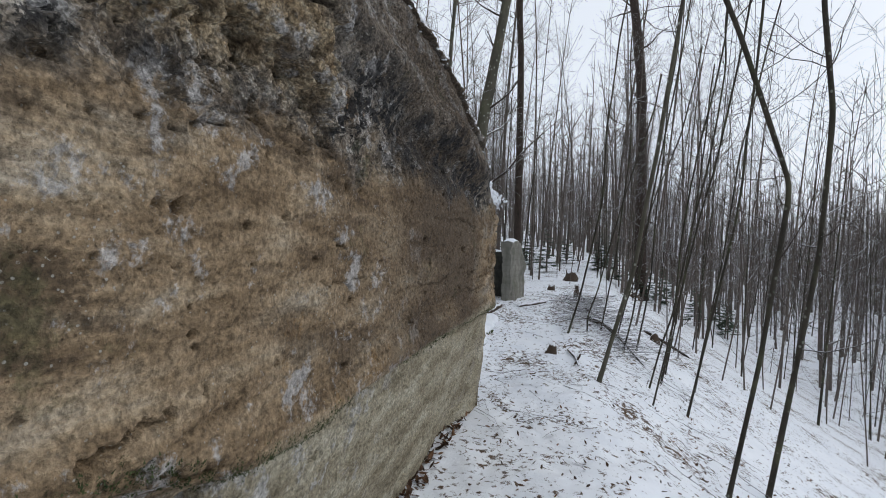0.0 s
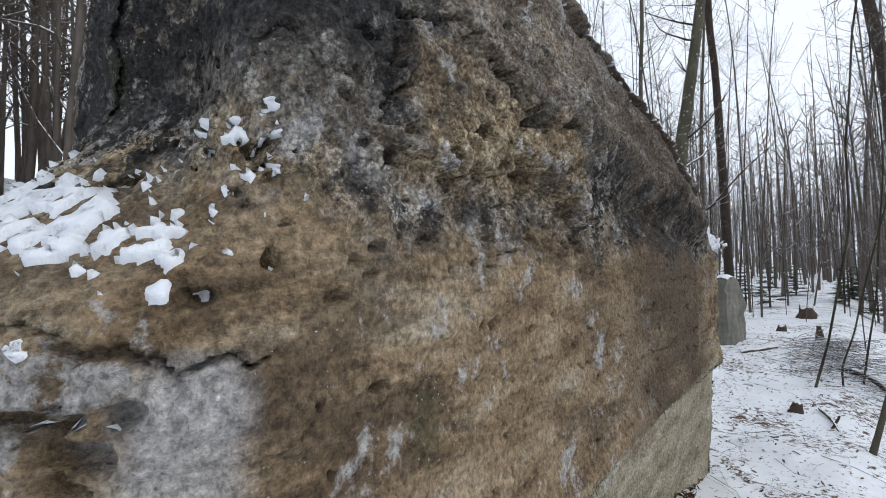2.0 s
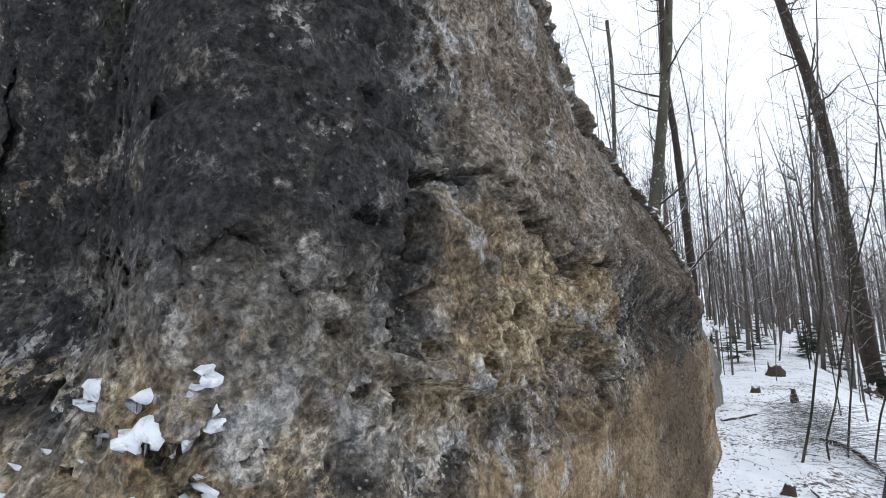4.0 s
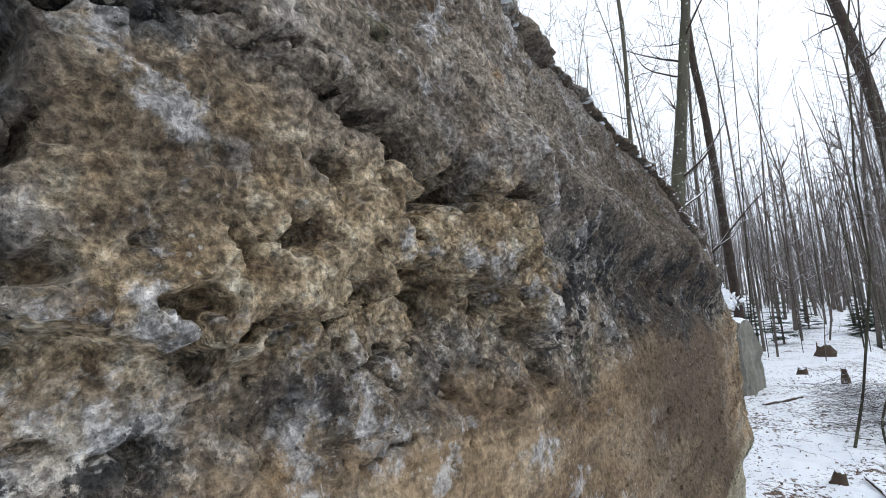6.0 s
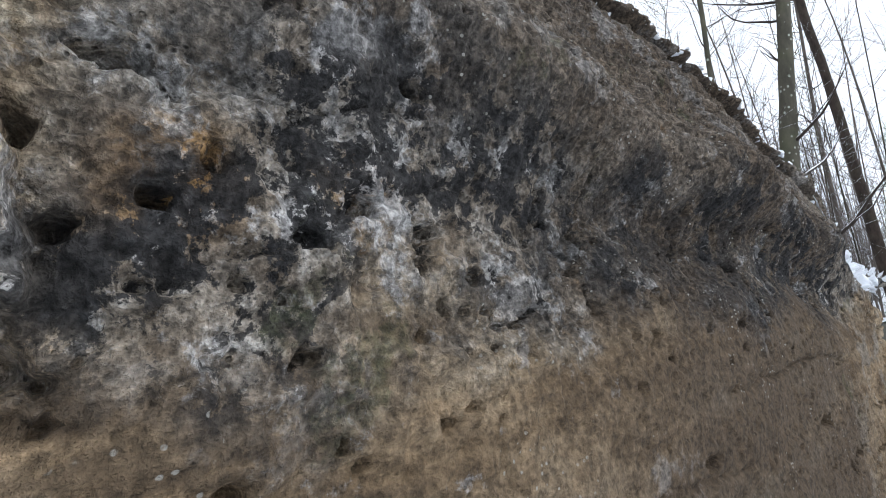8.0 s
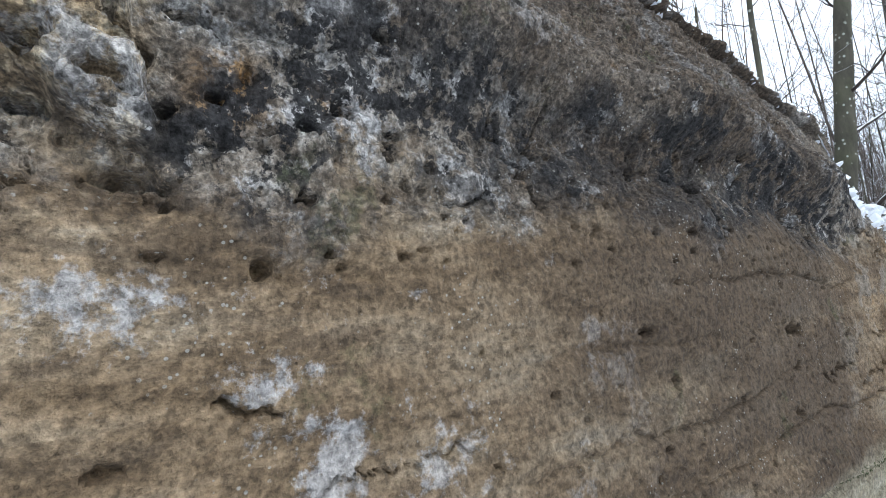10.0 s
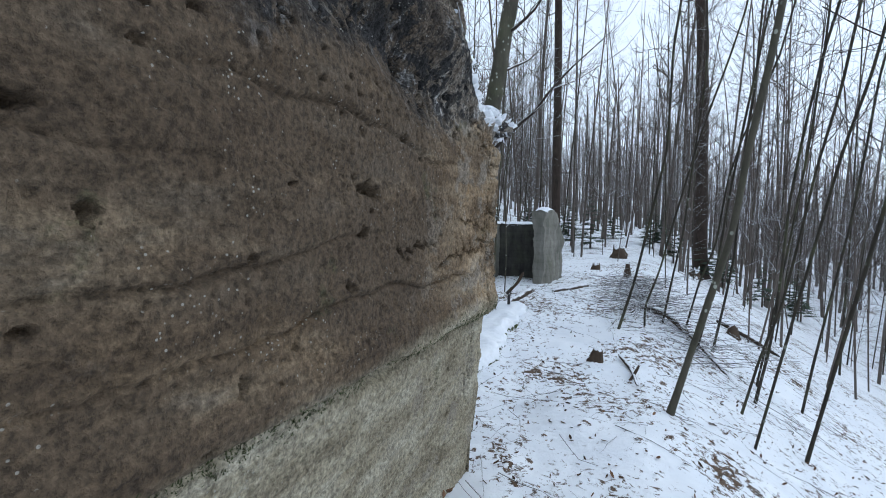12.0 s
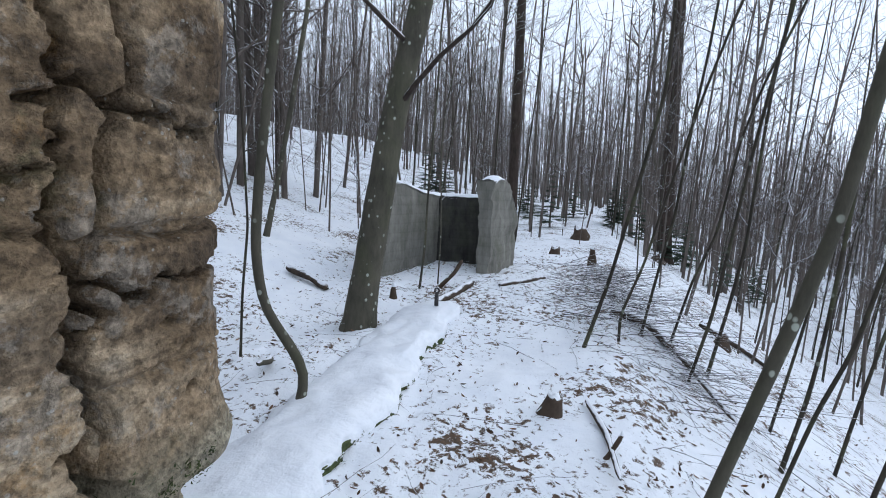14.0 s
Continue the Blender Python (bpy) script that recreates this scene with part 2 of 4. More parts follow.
ROCK, SNOW, CAP = sandstone(), snow(), snow("snow_cap", False)
BEECH = bark("beech_bark", (0.035, 0.033, 0.024), (0.11, 0.1, 0.075), 6, 0.75, 0.3)
SAPLING = bark("sapling_bark", (0.017, 0.015, 0.012), (0.06, 0.051, 0.038), 9, 0.35, 0.5)
PINE = bark("pine_bark", (0.02, 0.015, 0.012), (0.07, 0.05, 0.04), 14, 0, 0.1)
# the next two barks grow paler with distance: haze put into their colour
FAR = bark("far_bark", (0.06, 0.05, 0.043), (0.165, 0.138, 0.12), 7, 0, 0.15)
HAZED = bark("hazed_bark", (0.11, 0.096, 0.088), (0.25, 0.225, 0.21), 7, 0, 0.1)
TWIG = plain("twig", (0.025, 0.019, 0.016), (0.06, 0.046, 0.038), 20, dust=(0.45, 0.7))
STUMP = plain("stump_wood", (0.05, 0.035, 0.025), (0.085, 0.06, 0.042), 14, dust=(0.7, 0.85))
ROTTEN = plain("rotten_wood", (0.02, 0.016, 0.013), (0.085, 0.06, 0.042), 12, dust=(0.55, 0.8))
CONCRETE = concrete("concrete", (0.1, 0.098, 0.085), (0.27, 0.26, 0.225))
# much darker tone of the concrete, for the back wall
DARK_CONCRETE = concrete("dark_concrete", (0.025, 0.025, 0.024), (0.085, 0.082, 0.072))
MOSS = plain("moss", (0.02, 0.03, 0.012), (0.09, 0.11, 0.04), 40)
LEAF = leaf_litter()
STEEL = plain("rusty_steel", (0.02, 0.02, 0.022), (0.06, 0.055, 0.055), 30, 0.6)
NEEDLE = plain("fir_needles", (0.018, 0.032, 0.02), (0.06, 0.085, 0.055), 9)


# ---- tools ----
def lattice(ix, iy, iz, seed):
    h = (ix * 374761393 + iy * 668265263 + iz * 2147483647 + seed * 974634777) & 0xFFFFFFFF
    h = ((h ^ (h >> 13)) * 1274126177) & 0xFFFFFFFF
    return ((h ^ (h >> 16)) & 0xFFFF) / 65535.0


def value_noise(x, y, z, scale, seed=0):
    """Smooth noise from -1 to 1 on arrays."""
    x, y, z = x * scale, y * scale, z * scale
    ix, iy, iz = (np.floor(v).astype(np.int64) for v in (x, y, z))
    fx, fy, fz = x - ix, y - iy, z - iz
    fx, fy, fz = (f * f * f * (f * (f * 6 - 15) + 10) for f in (fx, fy, fz))
    out = 0
    for dx in (0, 1):
        for dy in (0, 1):
            for dz in (0, 1):
                w = (fx if dx else 1 - fx) * (fy if dy else 1 - fy) * (fz if dz else 1 - fz)
                out = out + w * lattice(ix + dx, iy + dy, iz + dz, seed)
    return out * 2 - 1


def fractal(x, y, z, scale, octaves=4, gain=0.5, seed=0):
    out, amp = 0, 1.0
    for k in range(octaves):
        out = out + amp * value_noise(x, y, z, scale * 2.03**k, seed + 17 * k)
        amp *= gain
    return out


def worley(x, y, scale, seed=0):
    """Cell noise: distance to the nearest seed, to the border between cells, and a value for the cell."""
    x, y = x * scale, y * scale
    ix, iy = np.floor(x).astype(np.int64), np.floor(y).astype(np.int64)
    f1, f2, val = np.full(x.shape, 9.0), np.full(x.shape, 9.0), np.zeros(x.shape)
    for dx in (-1, 0, 1):
        for dy in (-1, 0, 1):
            cx, cy = ix + dx, iy + dy
            d = np.hypot(cx + lattice(cx, cy, 0 * cx, seed) - x, cy + lattice(cx, cy, 0 * cx + 7, seed) - y)
            v = lattice(cx, cy, 0 * cx + 13, seed)
            near = d < f1
            f2 = np.where(near, f1, np.minimum(f2, d))
            val = np.where(near, v, val)
            f1 = np.where(near, d, f1)
    return f1, f2 - f1, val


def smooth(v, a, b):
    t = np.clip((v - a) / (b - a), 0, 1)
    return t * t * (3 - 2 * t)


def mesh_of(name, verts, faces, mat, shade=True):
    me = bpy.data.meshes.new(name)
    me.from_pydata([tuple(v) for v in verts], [], faces)
    me.materials.append(mat)
    if shade:
        me.polygons.foreach_set("use_smooth", [True] * len(me.polygons))
    me.update()
    return me


def grid_mesh(name, p, mat, closed=False):
    """A mesh from an array of places, rows by columns."""
    r, c = p.shape[:2]
    i = np.arange(r * c).reshape(r, c)
    if closed:
        j = np.roll(i, -1, 1)
        q = np.stack([i[:-1], j[:-1], j[1:], i[1:]], -1)
    else:
        q = np.stack([i[:-1, :-1], i[:-1, 1:], i[1:, 1:], i[1:, :-1]], -1)
    q = q.reshape(-1, 4)
    me = bpy.data.meshes.new(name)
    me.vertices.add(r * c)
    me.vertices.foreach_set("co", p.reshape(-1).astype(np.float32))
    me.loops.add(q.size)
    me.loops.foreach_set("vertex_index", q.reshape(-1).astype(np.int32))
    me.polygons.add(len(q))
    me.polygons.foreach_set("loop_start", np.arange(0, q.size, 4, dtype=np.int32))
    me.polygons.foreach_set("use_smooth", np.ones(len(q), bool))
    me.materials.append(mat)
    me.update(calc_edges=True)
    me.validate()
    return me


def part(name, me, parent, label=""):
    ob = new(name, me)
    ob.parent = parent
    return tagged(ob, label)


def ground_z(x, y):
    """Height of the snowy ground: a footpath, a bank that rises beside it and a slope that falls away."""
    x, y = np.asarray(x, float), np.asarray(y, float)
    z = np.interp(y, [-30, -2, 0, 5, 8, 10, 16, 25, 60, 140], [0.6, .25, .2, .06, .16, .34, .34, .3, 1.2, 4.])
    edge = np.interp(y, [-30, 0, 5, 9, 16, 26, 60], [.9, .75, .35, .5, .9, 1.2, 4.])
    r = np.maximum(x - edge + .25, 0)
    z = z - .52 * (np.sqrt(r * r + .09) - .3) * np.where(r > 0, 1, 0) + .62 * (np.sqrt(np.maximum(r - 9, 0) ** 2 + 9) - 3) - .1 * np.maximum(r - 50, 0)
    l = np.maximum(-2.5 - x, 0)
    z = z + .3 * (np.sqrt(l * l + .25) - .5) - .2 * np.maximum(l - 16, 0)
    return z


def ground_at(x, y):
    return float(ground_z(x, y))


# ---- ground: one snowy sheet to the horizon ----
def steps(a, b, fine, lo, hi, grow=1.12):
    mid = list(np.arange(a, b + 1e-6, fine))
    d, v = fine, b
    while v < hi:
        d *= grow
        v += d
        mid.append(v)
    d, v = fine, a
    while v > lo:
        d *= grow
        v -= d
        mid.insert(0, v)
    return np.array(mid)


gx, gy = np.meshgrid(steps(-3.2, 2.6, 0.035, -400, 500), steps(-0.6, 10.5, 0.045, -300, 600))
near = 1 / (1 + (np.hypot(gx, gy - 5) / 14) ** 2)
gz = ground_z(gx, gy)
gz = gz + near * (0.035 * fractal(gx, gy, 0 * gx, 1.3, 3, seed=3) + 0.012 * fractal(gx, gy, 0 * gx, 7, 3, seed=5)) + (1 - near) * 0.35 * fractal(gx, gy, 0 * gx, 0.12, 3, seed=8)
ground = new("ground", grid_mesh("ground", np.stack([gx, gy, gz], -1), SNOW))
tagged(ground, "thin trampled snow over brown leaf litter on a forest slope", "ground", kind="structure")


# ---- the sandstone rock ----
FACE_X, SOUTH, NORTH = -0.66, -0.12, 4.48


def rock_outline():
    """Plan of the rock: along its south end, round the corner, along the face, round the north end."""
    pts = []
    for t in np.linspace(0, 1, 40)[:-1]:
        pts.append((-3.4 + 2.15 * t, SOUTH + 0.75 * (1 - t) ** 1.3))
    for a in np.linspace(0, 1, 90)[:-1]:
        w = radians(90 * a)
        pts.append((-1.25 + 0.59 * math.sin(w), SOUTH + 0.36 * (1 - math.cos(w))))
    for y in np.arange(SOUTH + 0.36, NORTH - 0.1, 0.0052):
        pts.append((FACE_X, y))
    for a in np.linspace(0, 1, 60)[:-1]:
        w = radians(90 * a)
        pts.append((-0.76 + 0.1 * math.cos(w), NORTH - 0.1 + 0.1 * math.sin(w)))
    for t in np.linspace(0, 1, 90):
        pts.append((-0.76 - 2.6 * t, NORTH + 0.3 * t))
    for t in np.linspace(0, 1, 40)[1:-1]:
        pts.append((-3.36 - 0.35 * math.sin(math.pi * t), NORTH + 0.3 + (SOUTH + 0.75 - NORTH - 0.3) * t))
    return np.array(pts)


def ledge_z(y):
    """Height of the mossy ledge along the face."""
    return np.interp(y, [-0.5, 0.45, 0.65, 0.9, 1.2, 1.9, 3.0, 4.6], [1.3, 1.24, 1.21, 1.09, 1.05, 1.06, 1.03, 1.0])


def rock_mesh():
    line = rock_outline()
    tang = np.gradient(line, axis=0)
    tang /= np.linalg.norm(tang, axis=1)[:, None]
    out = np.stack([tang[:, 1], -tang[:, 0]], 1)
    px, py = line[:, 0], line[:, 1]
    rim = np.interp(py, [-0.2, 0.0, 0.6, 1.5, 2.5, 3.3, 3.75, 3.95, 4.15, 4.6], [2.75, 2.85, 2.95, 2.87, 2.68, 2.54, 2.4, 2.12, 2.03, 2.0])
    rim = rim + 0.03 * fractal(px, py, 0 * px, 2.2, 3, seed=2)
    rows = 600
    v = np.linspace(0, 1, rows)[:, None]
    z = -0.35 + (rim[None] + 0.35) * v
    X, Y = px[None] + 0 * z, py[None] + 0 * z
    zz = z + 0.035 * fractal(X, Y, z * 0.4, 1.7, 3, seed=11)
    # pale foot, set back under the ledge
    ledge = ledge_z(Y)
    off = -0.05 * (1 - smooth(zz, ledge - 0.03, ledge + 0.01)) - (0.22 - 0.14 * smooth(Y, 3.6, 4.3)) * np.clip(ledge - zz, 0, 2) ** 1.15
    off += 0.02 * np.exp(-((zz - ledge - 0.05) / 0.06) ** 2)
    wy, wz = Y + 0.015 + 0.012 * fractal(X, Y, z, 16, 3, 0.6, seed=33), z + 0.015 + 0.012 * fractal(X, Y, z, 16, 3, 0.6, seed=34)
    y1 = py[None]
    # bedding joints, broken off in steps
    for k, (h, deep) in enumerate(((1.38, 0.016), (1.66, 0.01), (1.22, 0.012), (0.72, 0.01), (1.52, 0.011))):
        h = h + 0.03 * value_noise(y1, 0 * y1, 0 * y1, 0.9, 40 + k)
        here = smooth(value_noise(y1, 0 * y1, 0 * y1, 1.4, 50 + k), -0.3, 0.3) * (0.45 + 0.75 * smooth(y1, 1.8, 3.0))
        jag = zz - h - 0.007 * fractal(y1, 0 * y1, 0 * y1, 9, 4, 0.6, seed=44 + k)
        off -= deep * np.exp(-((jag / 0.006) ** 2)) * here
        off += 0.35 * deep * smooth(jag, -0.002, 0.004) * (1 - smooth(jag, 0.05, 0.12)) * here
    # overhanging lip of the upper bed
    lip = smooth(Y, 0.75, 1.7) * (1 - smooth(Y, 3.6, 4.0))
    lz = np.interp(Y, [0.5, 1.1, 1.5, 2.4, 3.4, 4.2], [2.42, 2.26, 2.16, 2.12, 2.02, 1.96])
    under = np.exp(-((zz - (lz - 0.13)) / 0.1) ** 2)
    nose = np.exp(-((zz - (lz + 0.07)) / 0.09) ** 2)
    off += lip * (-0.06 * under * smooth(Y, 1.5, 2.1) + 0.05 * nose)
    off -= np.clip(zz - (lz + 0.1), 0, 3) ** 1.1 * (0.2 * lip + 0.06)
    # folds hanging under the lip
    fold = np.abs(fractal(Y + 0.5 * (lz - zz), 0.3 * z, 0 * z, 7, 3, 0.6, seed=46))
    off -= 0.03 * lip * smooth(Y, 1.6, 2.0) * under * (1 - smooth(fold, 0.0, 0.16))
    # broken block between open joints
    left = np.interp(wz, [1.9, 2.04, 2.13, 2.23, 2.27], [0.43, 0.44, 0.46, 0.47, 0.51])
    right = np.interp(wz, [1.86, 1.94, 2.01, 2.08, 2.18], [1.3, 1.3, 1.29, 1.27, 1.22])
    top = np.interp(wy, [0.46, 0.5, 0.61, 0.7, 0.8, 0.92, 1.04, 1.24], [2.2, 2.25, 2.25, 2.24, 2.21, 2.18, 2.17, 2.18])
    foot = np.interp(wy, [0.44, 0.5, 0.58, 0.66, 0.74, 0.81, 0.89, 0.96, 1.1, 1.3], [1.99, 1.98, 1.965, 1.95, 1.98, 1.99, 2.02, 2.05, 2.0, 1.9])
    within = smooth(wy, left - 0.004, left + 0.004) * (1 - smooth(wy, right - 0.006, right + 0.006))
    block = within * (1 - smooth(wz, top - 0.005, top + 0.005)) * smooth(wz, foot - 0.006, foot + 0.006)
    low = within * (1 - smooth(wz, foot - 0.006, foot + 0.006)) * smooth(wz, 1.76, 1.92)
    off += block * (0.03 + 0.02 * smooth(Y, 0.8, 1.15)) - 0.012 * low
    eaves = smooth(wy, 0.5, 0.7) * (1 - smooth(wy, 1.25, 1.45)) * smooth(wz, top, top + 0.008)
    off += eaves * 0.06 * np.exp(-((wz - top) / 0.12) ** 2)
    # lumps: flat facets of broken stone with dark joints between
    f1, gap, lump = worley(wy, wz * 1.2, 9.5, 35)
    f1b, gap2, lump2 = worley(wy + 0.3, wz, 19.0, 36)
    comb = within * smooth(wz, 1.78, 1.86) * (1 - smooth(wz, top - 0.02, top)) * (0.05 + 0.95 * smooth(Y - 1.2 * (wz - 2.02), 0.66, 0.85))
    off += comb * (0.036 * (lump - 0.5) - 0.02 * (1 - smooth(gap, 0.0, 0.09)) * smooth(lump, 0.2, 0.5) + 0.01 * (lump2 - 0.5))
    f1, gap, lump = worley(wy * 0.8, wz * 1.3, 5.0, 36)
    blocky = (smooth(zz, 1.75, 1.95) * (1 - smooth(zz, 2.35, 2.5)) * 0.45 + 0.15) * (1 - within)
    off += blocky * (1 - smooth(Y, 3.5, 3.8)) * (0.014 * (lump - 0.5) * smooth(gap, 0.0, 0.1) - 0.012 * (1 - smooth(gap, 0.0, 0.04)) * smooth(value_noise(X, Y, z, 2.0, 37), 0.0, 0.3))

    def cut(k, ya, za, yb, zb, wd, dp):
        """An open crack from y, z to y, z of a half width and a depth."""
        ya, yb, za, zb = ya - 0.015, yb - 0.015, za - 0.015, zb - 0.015
        cols = np.where((py > min(ya, yb) - 0.1) & (py < max(ya, yb) + 0.1))[0]
        cols = cols[px[cols] > -1.9]
        tall = np.where((z[:, cols].max(1) > min(za, zb) - 0.1) & (z[:, cols].min(1) < max(za, zb) + 0.1))[0]
        at = np.s_[tall[0] : tall[-1] + 1, cols[0] : cols[-1] + 1]
        ly, lz_ = Y[at], z[at]
        ln = math.hypot(yb - ya, zb - za)
        uy, uz = (yb - ya) / ln, (zb - za) / ln
        along = (ly - ya) * uy + (lz_ - za) * uz
        off_line = (ly - ya) * -uz + (lz_ - za) * uy + 0.018 * fractal(along, 0 * ly, 0 * ly, 18, 4, 0.6, seed=200 + k)
        wd = wd * (1 + 0.6 * value_noise(along, 0 * ly, 0 * ly, 22, 210 + k))
        mask = smooth(along, -0.008, 0.012) * (1 - smooth(along, ln - 0.012, ln + 0.008))
        off[at] -= dp * mask * np.exp(-np.abs(off_line / wd) ** 3)

    # the joints of the block
    for k, c in enumerate(((0.44, 2.0, 0.46, 2.13, .004, .04), (0.46, 2.12, 0.47, 2.23, .007, .07), (0.47, 2.22, 0.52, 2.26, .012, .09), (0.51, 2.255, 0.7, 2.245, .005, .05), (0.7, 2.245, 0.86, 2.205, .008, .08),
                           (0.84, 2.2, 0.97, 2.175, .017, .13), (0.95, 2.175, 1.06, 2.165, .022, .14), (1.05, 2.17, 1.24, 2.185, .008, .07), (1.22, 2.18, 1.25, 2.06, .007, .05), (1.25, 2.06, 1.29, 2.0, .009, .05),
                           (0.63, 2.08, 0.655, 2.04, .006, .03), (0.655, 2.04, 0.73, 2.09, .006, .025))):
        cut(k, *c)
    # the joints within it, and cracks of the face north of it
    for k, c in enumerate(((0.88, 2.12, 0.95, 2.01, .008, .05), (0.56, 1.975, 0.68, 1.965, .01, .06), (0.74, 1.985, 0.83, 1.995, .011, .07), (0.86, 2.03, 0.97, 2.06, .008, .06), (0.98, 1.9, 1.02, 1.84, .009, .07), (0.8, 1.81, 0.9, 1.8, .005, .04),
                           (1.72, 1.88, 1.85, 1.87, .0035, .03), (1.36, 1.59, 1.45, 1.57, .005, .03), (2.12, 1.19, 2.22, 1.18, .004, .02), (2.62, 1.98, 2.7, 1.84, .009, .06), (1.93, 1.99, 1.99, 1.86, .007, .05), (1.3, 1.46, 1.75, 1.45, .003, .014))):
        cut(20 + k, *c)
    # cracks of the shoulder and the sooty end
    for k, c in enumerate(((-0.12, 1.71, 0.03, 1.69, .004, .025), (0.02, 1.69, 0.2, 1.66, .005, .03), (0.19, 1.955, 0.25, 1.95, .009, .06), (0.25, 1.95, 0.29, 1.965, .005, .03), (0.2, 1.91, 0.24, 1.9, .005, .03), (0.05, 2.13, 0.2, 2.125, .003, .02),
                           (0.2, 2.125, 0.37, 2.1, .004, .03), (-0.02, 1.47, 0.07, 1.44, .006, .03), (0.07, 1.44, 0.4, 1.4, .004, .025), (0.58, 1.27, 0.75, 1.26, .005, .03), (0.7, 1.19, 0.9, 1.12, .006, .03), (0.34, 1.555, 0.9, 1.525, .002, .008))):
        cut(40 + k, *c)
    # joints of the broken north end
    for k, c in enumerate(((4.2, 1.73, 4.5, 1.75, .006, .05), (4.18, 1.51, 4.5, 1.5, .008, .06), (4.2, 1.28, 4.5, 1.3, .006, .05), (3.9, 1.93, 4.22, 1.77, .006, .05),
                           (3.8, 1.47, 4.2, 1.43, .005, .045), (3.55, 1.31, 4.15, 1.35, .006, .05), (4.25, 0.6, 4.21, 1.95, .009, .09), (3.2, 1.37, 3.6, 1.41, .006, .045))):
        cut(60 + k, *c)
    # shoulder at the south end, upper part stepping back
    sh = 1 - smooth(Y, 0.02, 0.42)
    end = np.clip(-out[None, :, 1], 0, 1)
    off -= (0.06 * sh + 0.26 * end) * smooth(zz, 1.68, 2.12)
    off += 0.04 * sh * np.exp(-((zz - 1.62) / 0.14) ** 2)
    # cracks and blocks at the north end
    nb = smooth(Y, 3.75, 4.1)
    crack = 4.22 + 0.05 * fractal(z, 0 * z, 0 * z, 3.2, 3, seed=91)
    off -= 0.06 * np.exp(-((Y - crack) / 0.007) ** 2) * smooth(zz, 0.5, 0.7) * nb * (1 - smooth(zz, 1.95, 2.0))
    for h in (1.86, 1.68, 1.52, 1.36, 1.18):
        off -= 0.014 * nb * smooth(Y, crack, crack + 0.02) * np.exp(-((zz - h - 0.15 * (Y - 4.2) * value_noise(Y, 0 * Y, z, 3, 9)) / 0.006) ** 2)
    off -= 0.12 * smooth(Y, 4.0, 4.25) * np.exp(-((zz - 1.9) / 0.035) ** 2) * smooth(value_noise(Y, z, 0 * z, 5, 8), -0.2, 0.3)
    off += 0.07 * smooth(Y, 4.1, 4.4) * np.exp(-((zz - 1.99) / 0.06) ** 2)
    off += 0.1 * np.clip(out[None, :, 1], 0, 1) * smooth(zz, 1.84, 1.94)
    # pocket below the ledge and the cavity under the snowy step
    off -= 0.05 * np.exp(-(((Y - 3.22) / 0.12) ** 2 + ((zz - 0.98) / 0.03) ** 2))
    off -= 0.12 * np.exp(-(((Y - 3.3) / 0.05) ** 2 + ((zz - 1.9) / 0.03) ** 2))
    # pits: larger known ones, then a scatter
    known = [(0.75, 2.145, .012), (0.83, 2.15, .009), (0.9, 2.13, .013), (0.96, 1.97, .024), (0.68, 1.97, .013), (0.48, 2.02, .013), (0.44, 1.965, .014), (1.0, 2.05, .009), (1.1, 2.0, .017), (0.39, 2.17, .011),
             (0.81, 2.055, .009), (0.97, 2.01, .022), (1.18, 2.11, .008), (1.14, 2.05, .014), (1.18, 2.0, .016), (1.18, 1.94, .012), (1.02, 1.96, .008), (1.25, 1.86, .008), (0.95, 2.0, .02)]
    known += [(1.49, 1.955, .009), (1.65, 1.985, .009), (1.41, 2.015, .011), (1.25, 1.97, .01), (1.28, 1.86, .015), (1.37, 1.98, .01), (1.42, 1.75, .011), (1.34, 2.09, .011), (1.31, 1.95, .009), (1.27, 1.95, .008),
              (1.64, 1.77, .007), (2.04, 2.15, .006), (2.01, 2.0, .016), (2.36, 1.99, .02), (0.77, 1.644, .011), (0.96, 1.618, .008), (0.21, 1.782, .01), (0.13, 1.737, .01), (-.0, 1.6, .013), (0.02, 1.56, .02)]
    known += [(0.86, 1.29, .009), (0.55, 1.835, .009), (0.82, 1.41, .007), (1.1, 1.644, .006), (0.73, 1.65, .007), (3.0, 1.55, .013), (0.02, 1.52, .012), (0.88, 1.06, .03), (3.05, 1.54, .012), (2.92, 1.31, .01), (0.76, 1.28, .01)]
    rng = np.random.default_rng(5)
    for _ in range(420):
        known.append((rng.uniform(-0.2, 4.4), rng.choice([rng.uniform(0.5, 2.6), rng.uniform(1.75, 2.1)]), rng.choice([0.005, 0.006, 0.008, 0.011], p=[.5, .3, .15, .05])))
    for hy, hz, hr in known:
        hy, hz = hy - 0.012, hz - 0.015
        cols = np.where(np.abs(py - hy) < 5 * hr)[0]
        if not len(cols):
            continue
        cols = cols[px[cols] > -1.9]
        c = slice(cols[0], cols[-1] + 1)
        wide = 1.0 + (round(hy * 100) % 5) * 0.25
        d2 = ((Y[:, c] - hy) / (hr * wide)) ** 2 + ((z[:, c] - hz) / hr) ** 2
        d2 = d2 * (1 + 0.7 * value_noise(Y[:, c], z[:, c], 0 * z[:, c], 0.9 / hr, 71))
        off[:, c] -= np.minimum(hr * 4.0, 0.07) * np.exp(-(d2**3) * 0.5)
    # general roughness
    rough = 0.3 + 0.7 * smooth(zz + 0.25 * value_noise(X, Y, z, 1.1, 4), 1.7, 2.0)
    rough = rough * (1 - 0.65 * smooth(Y, 3.6, 3.9))
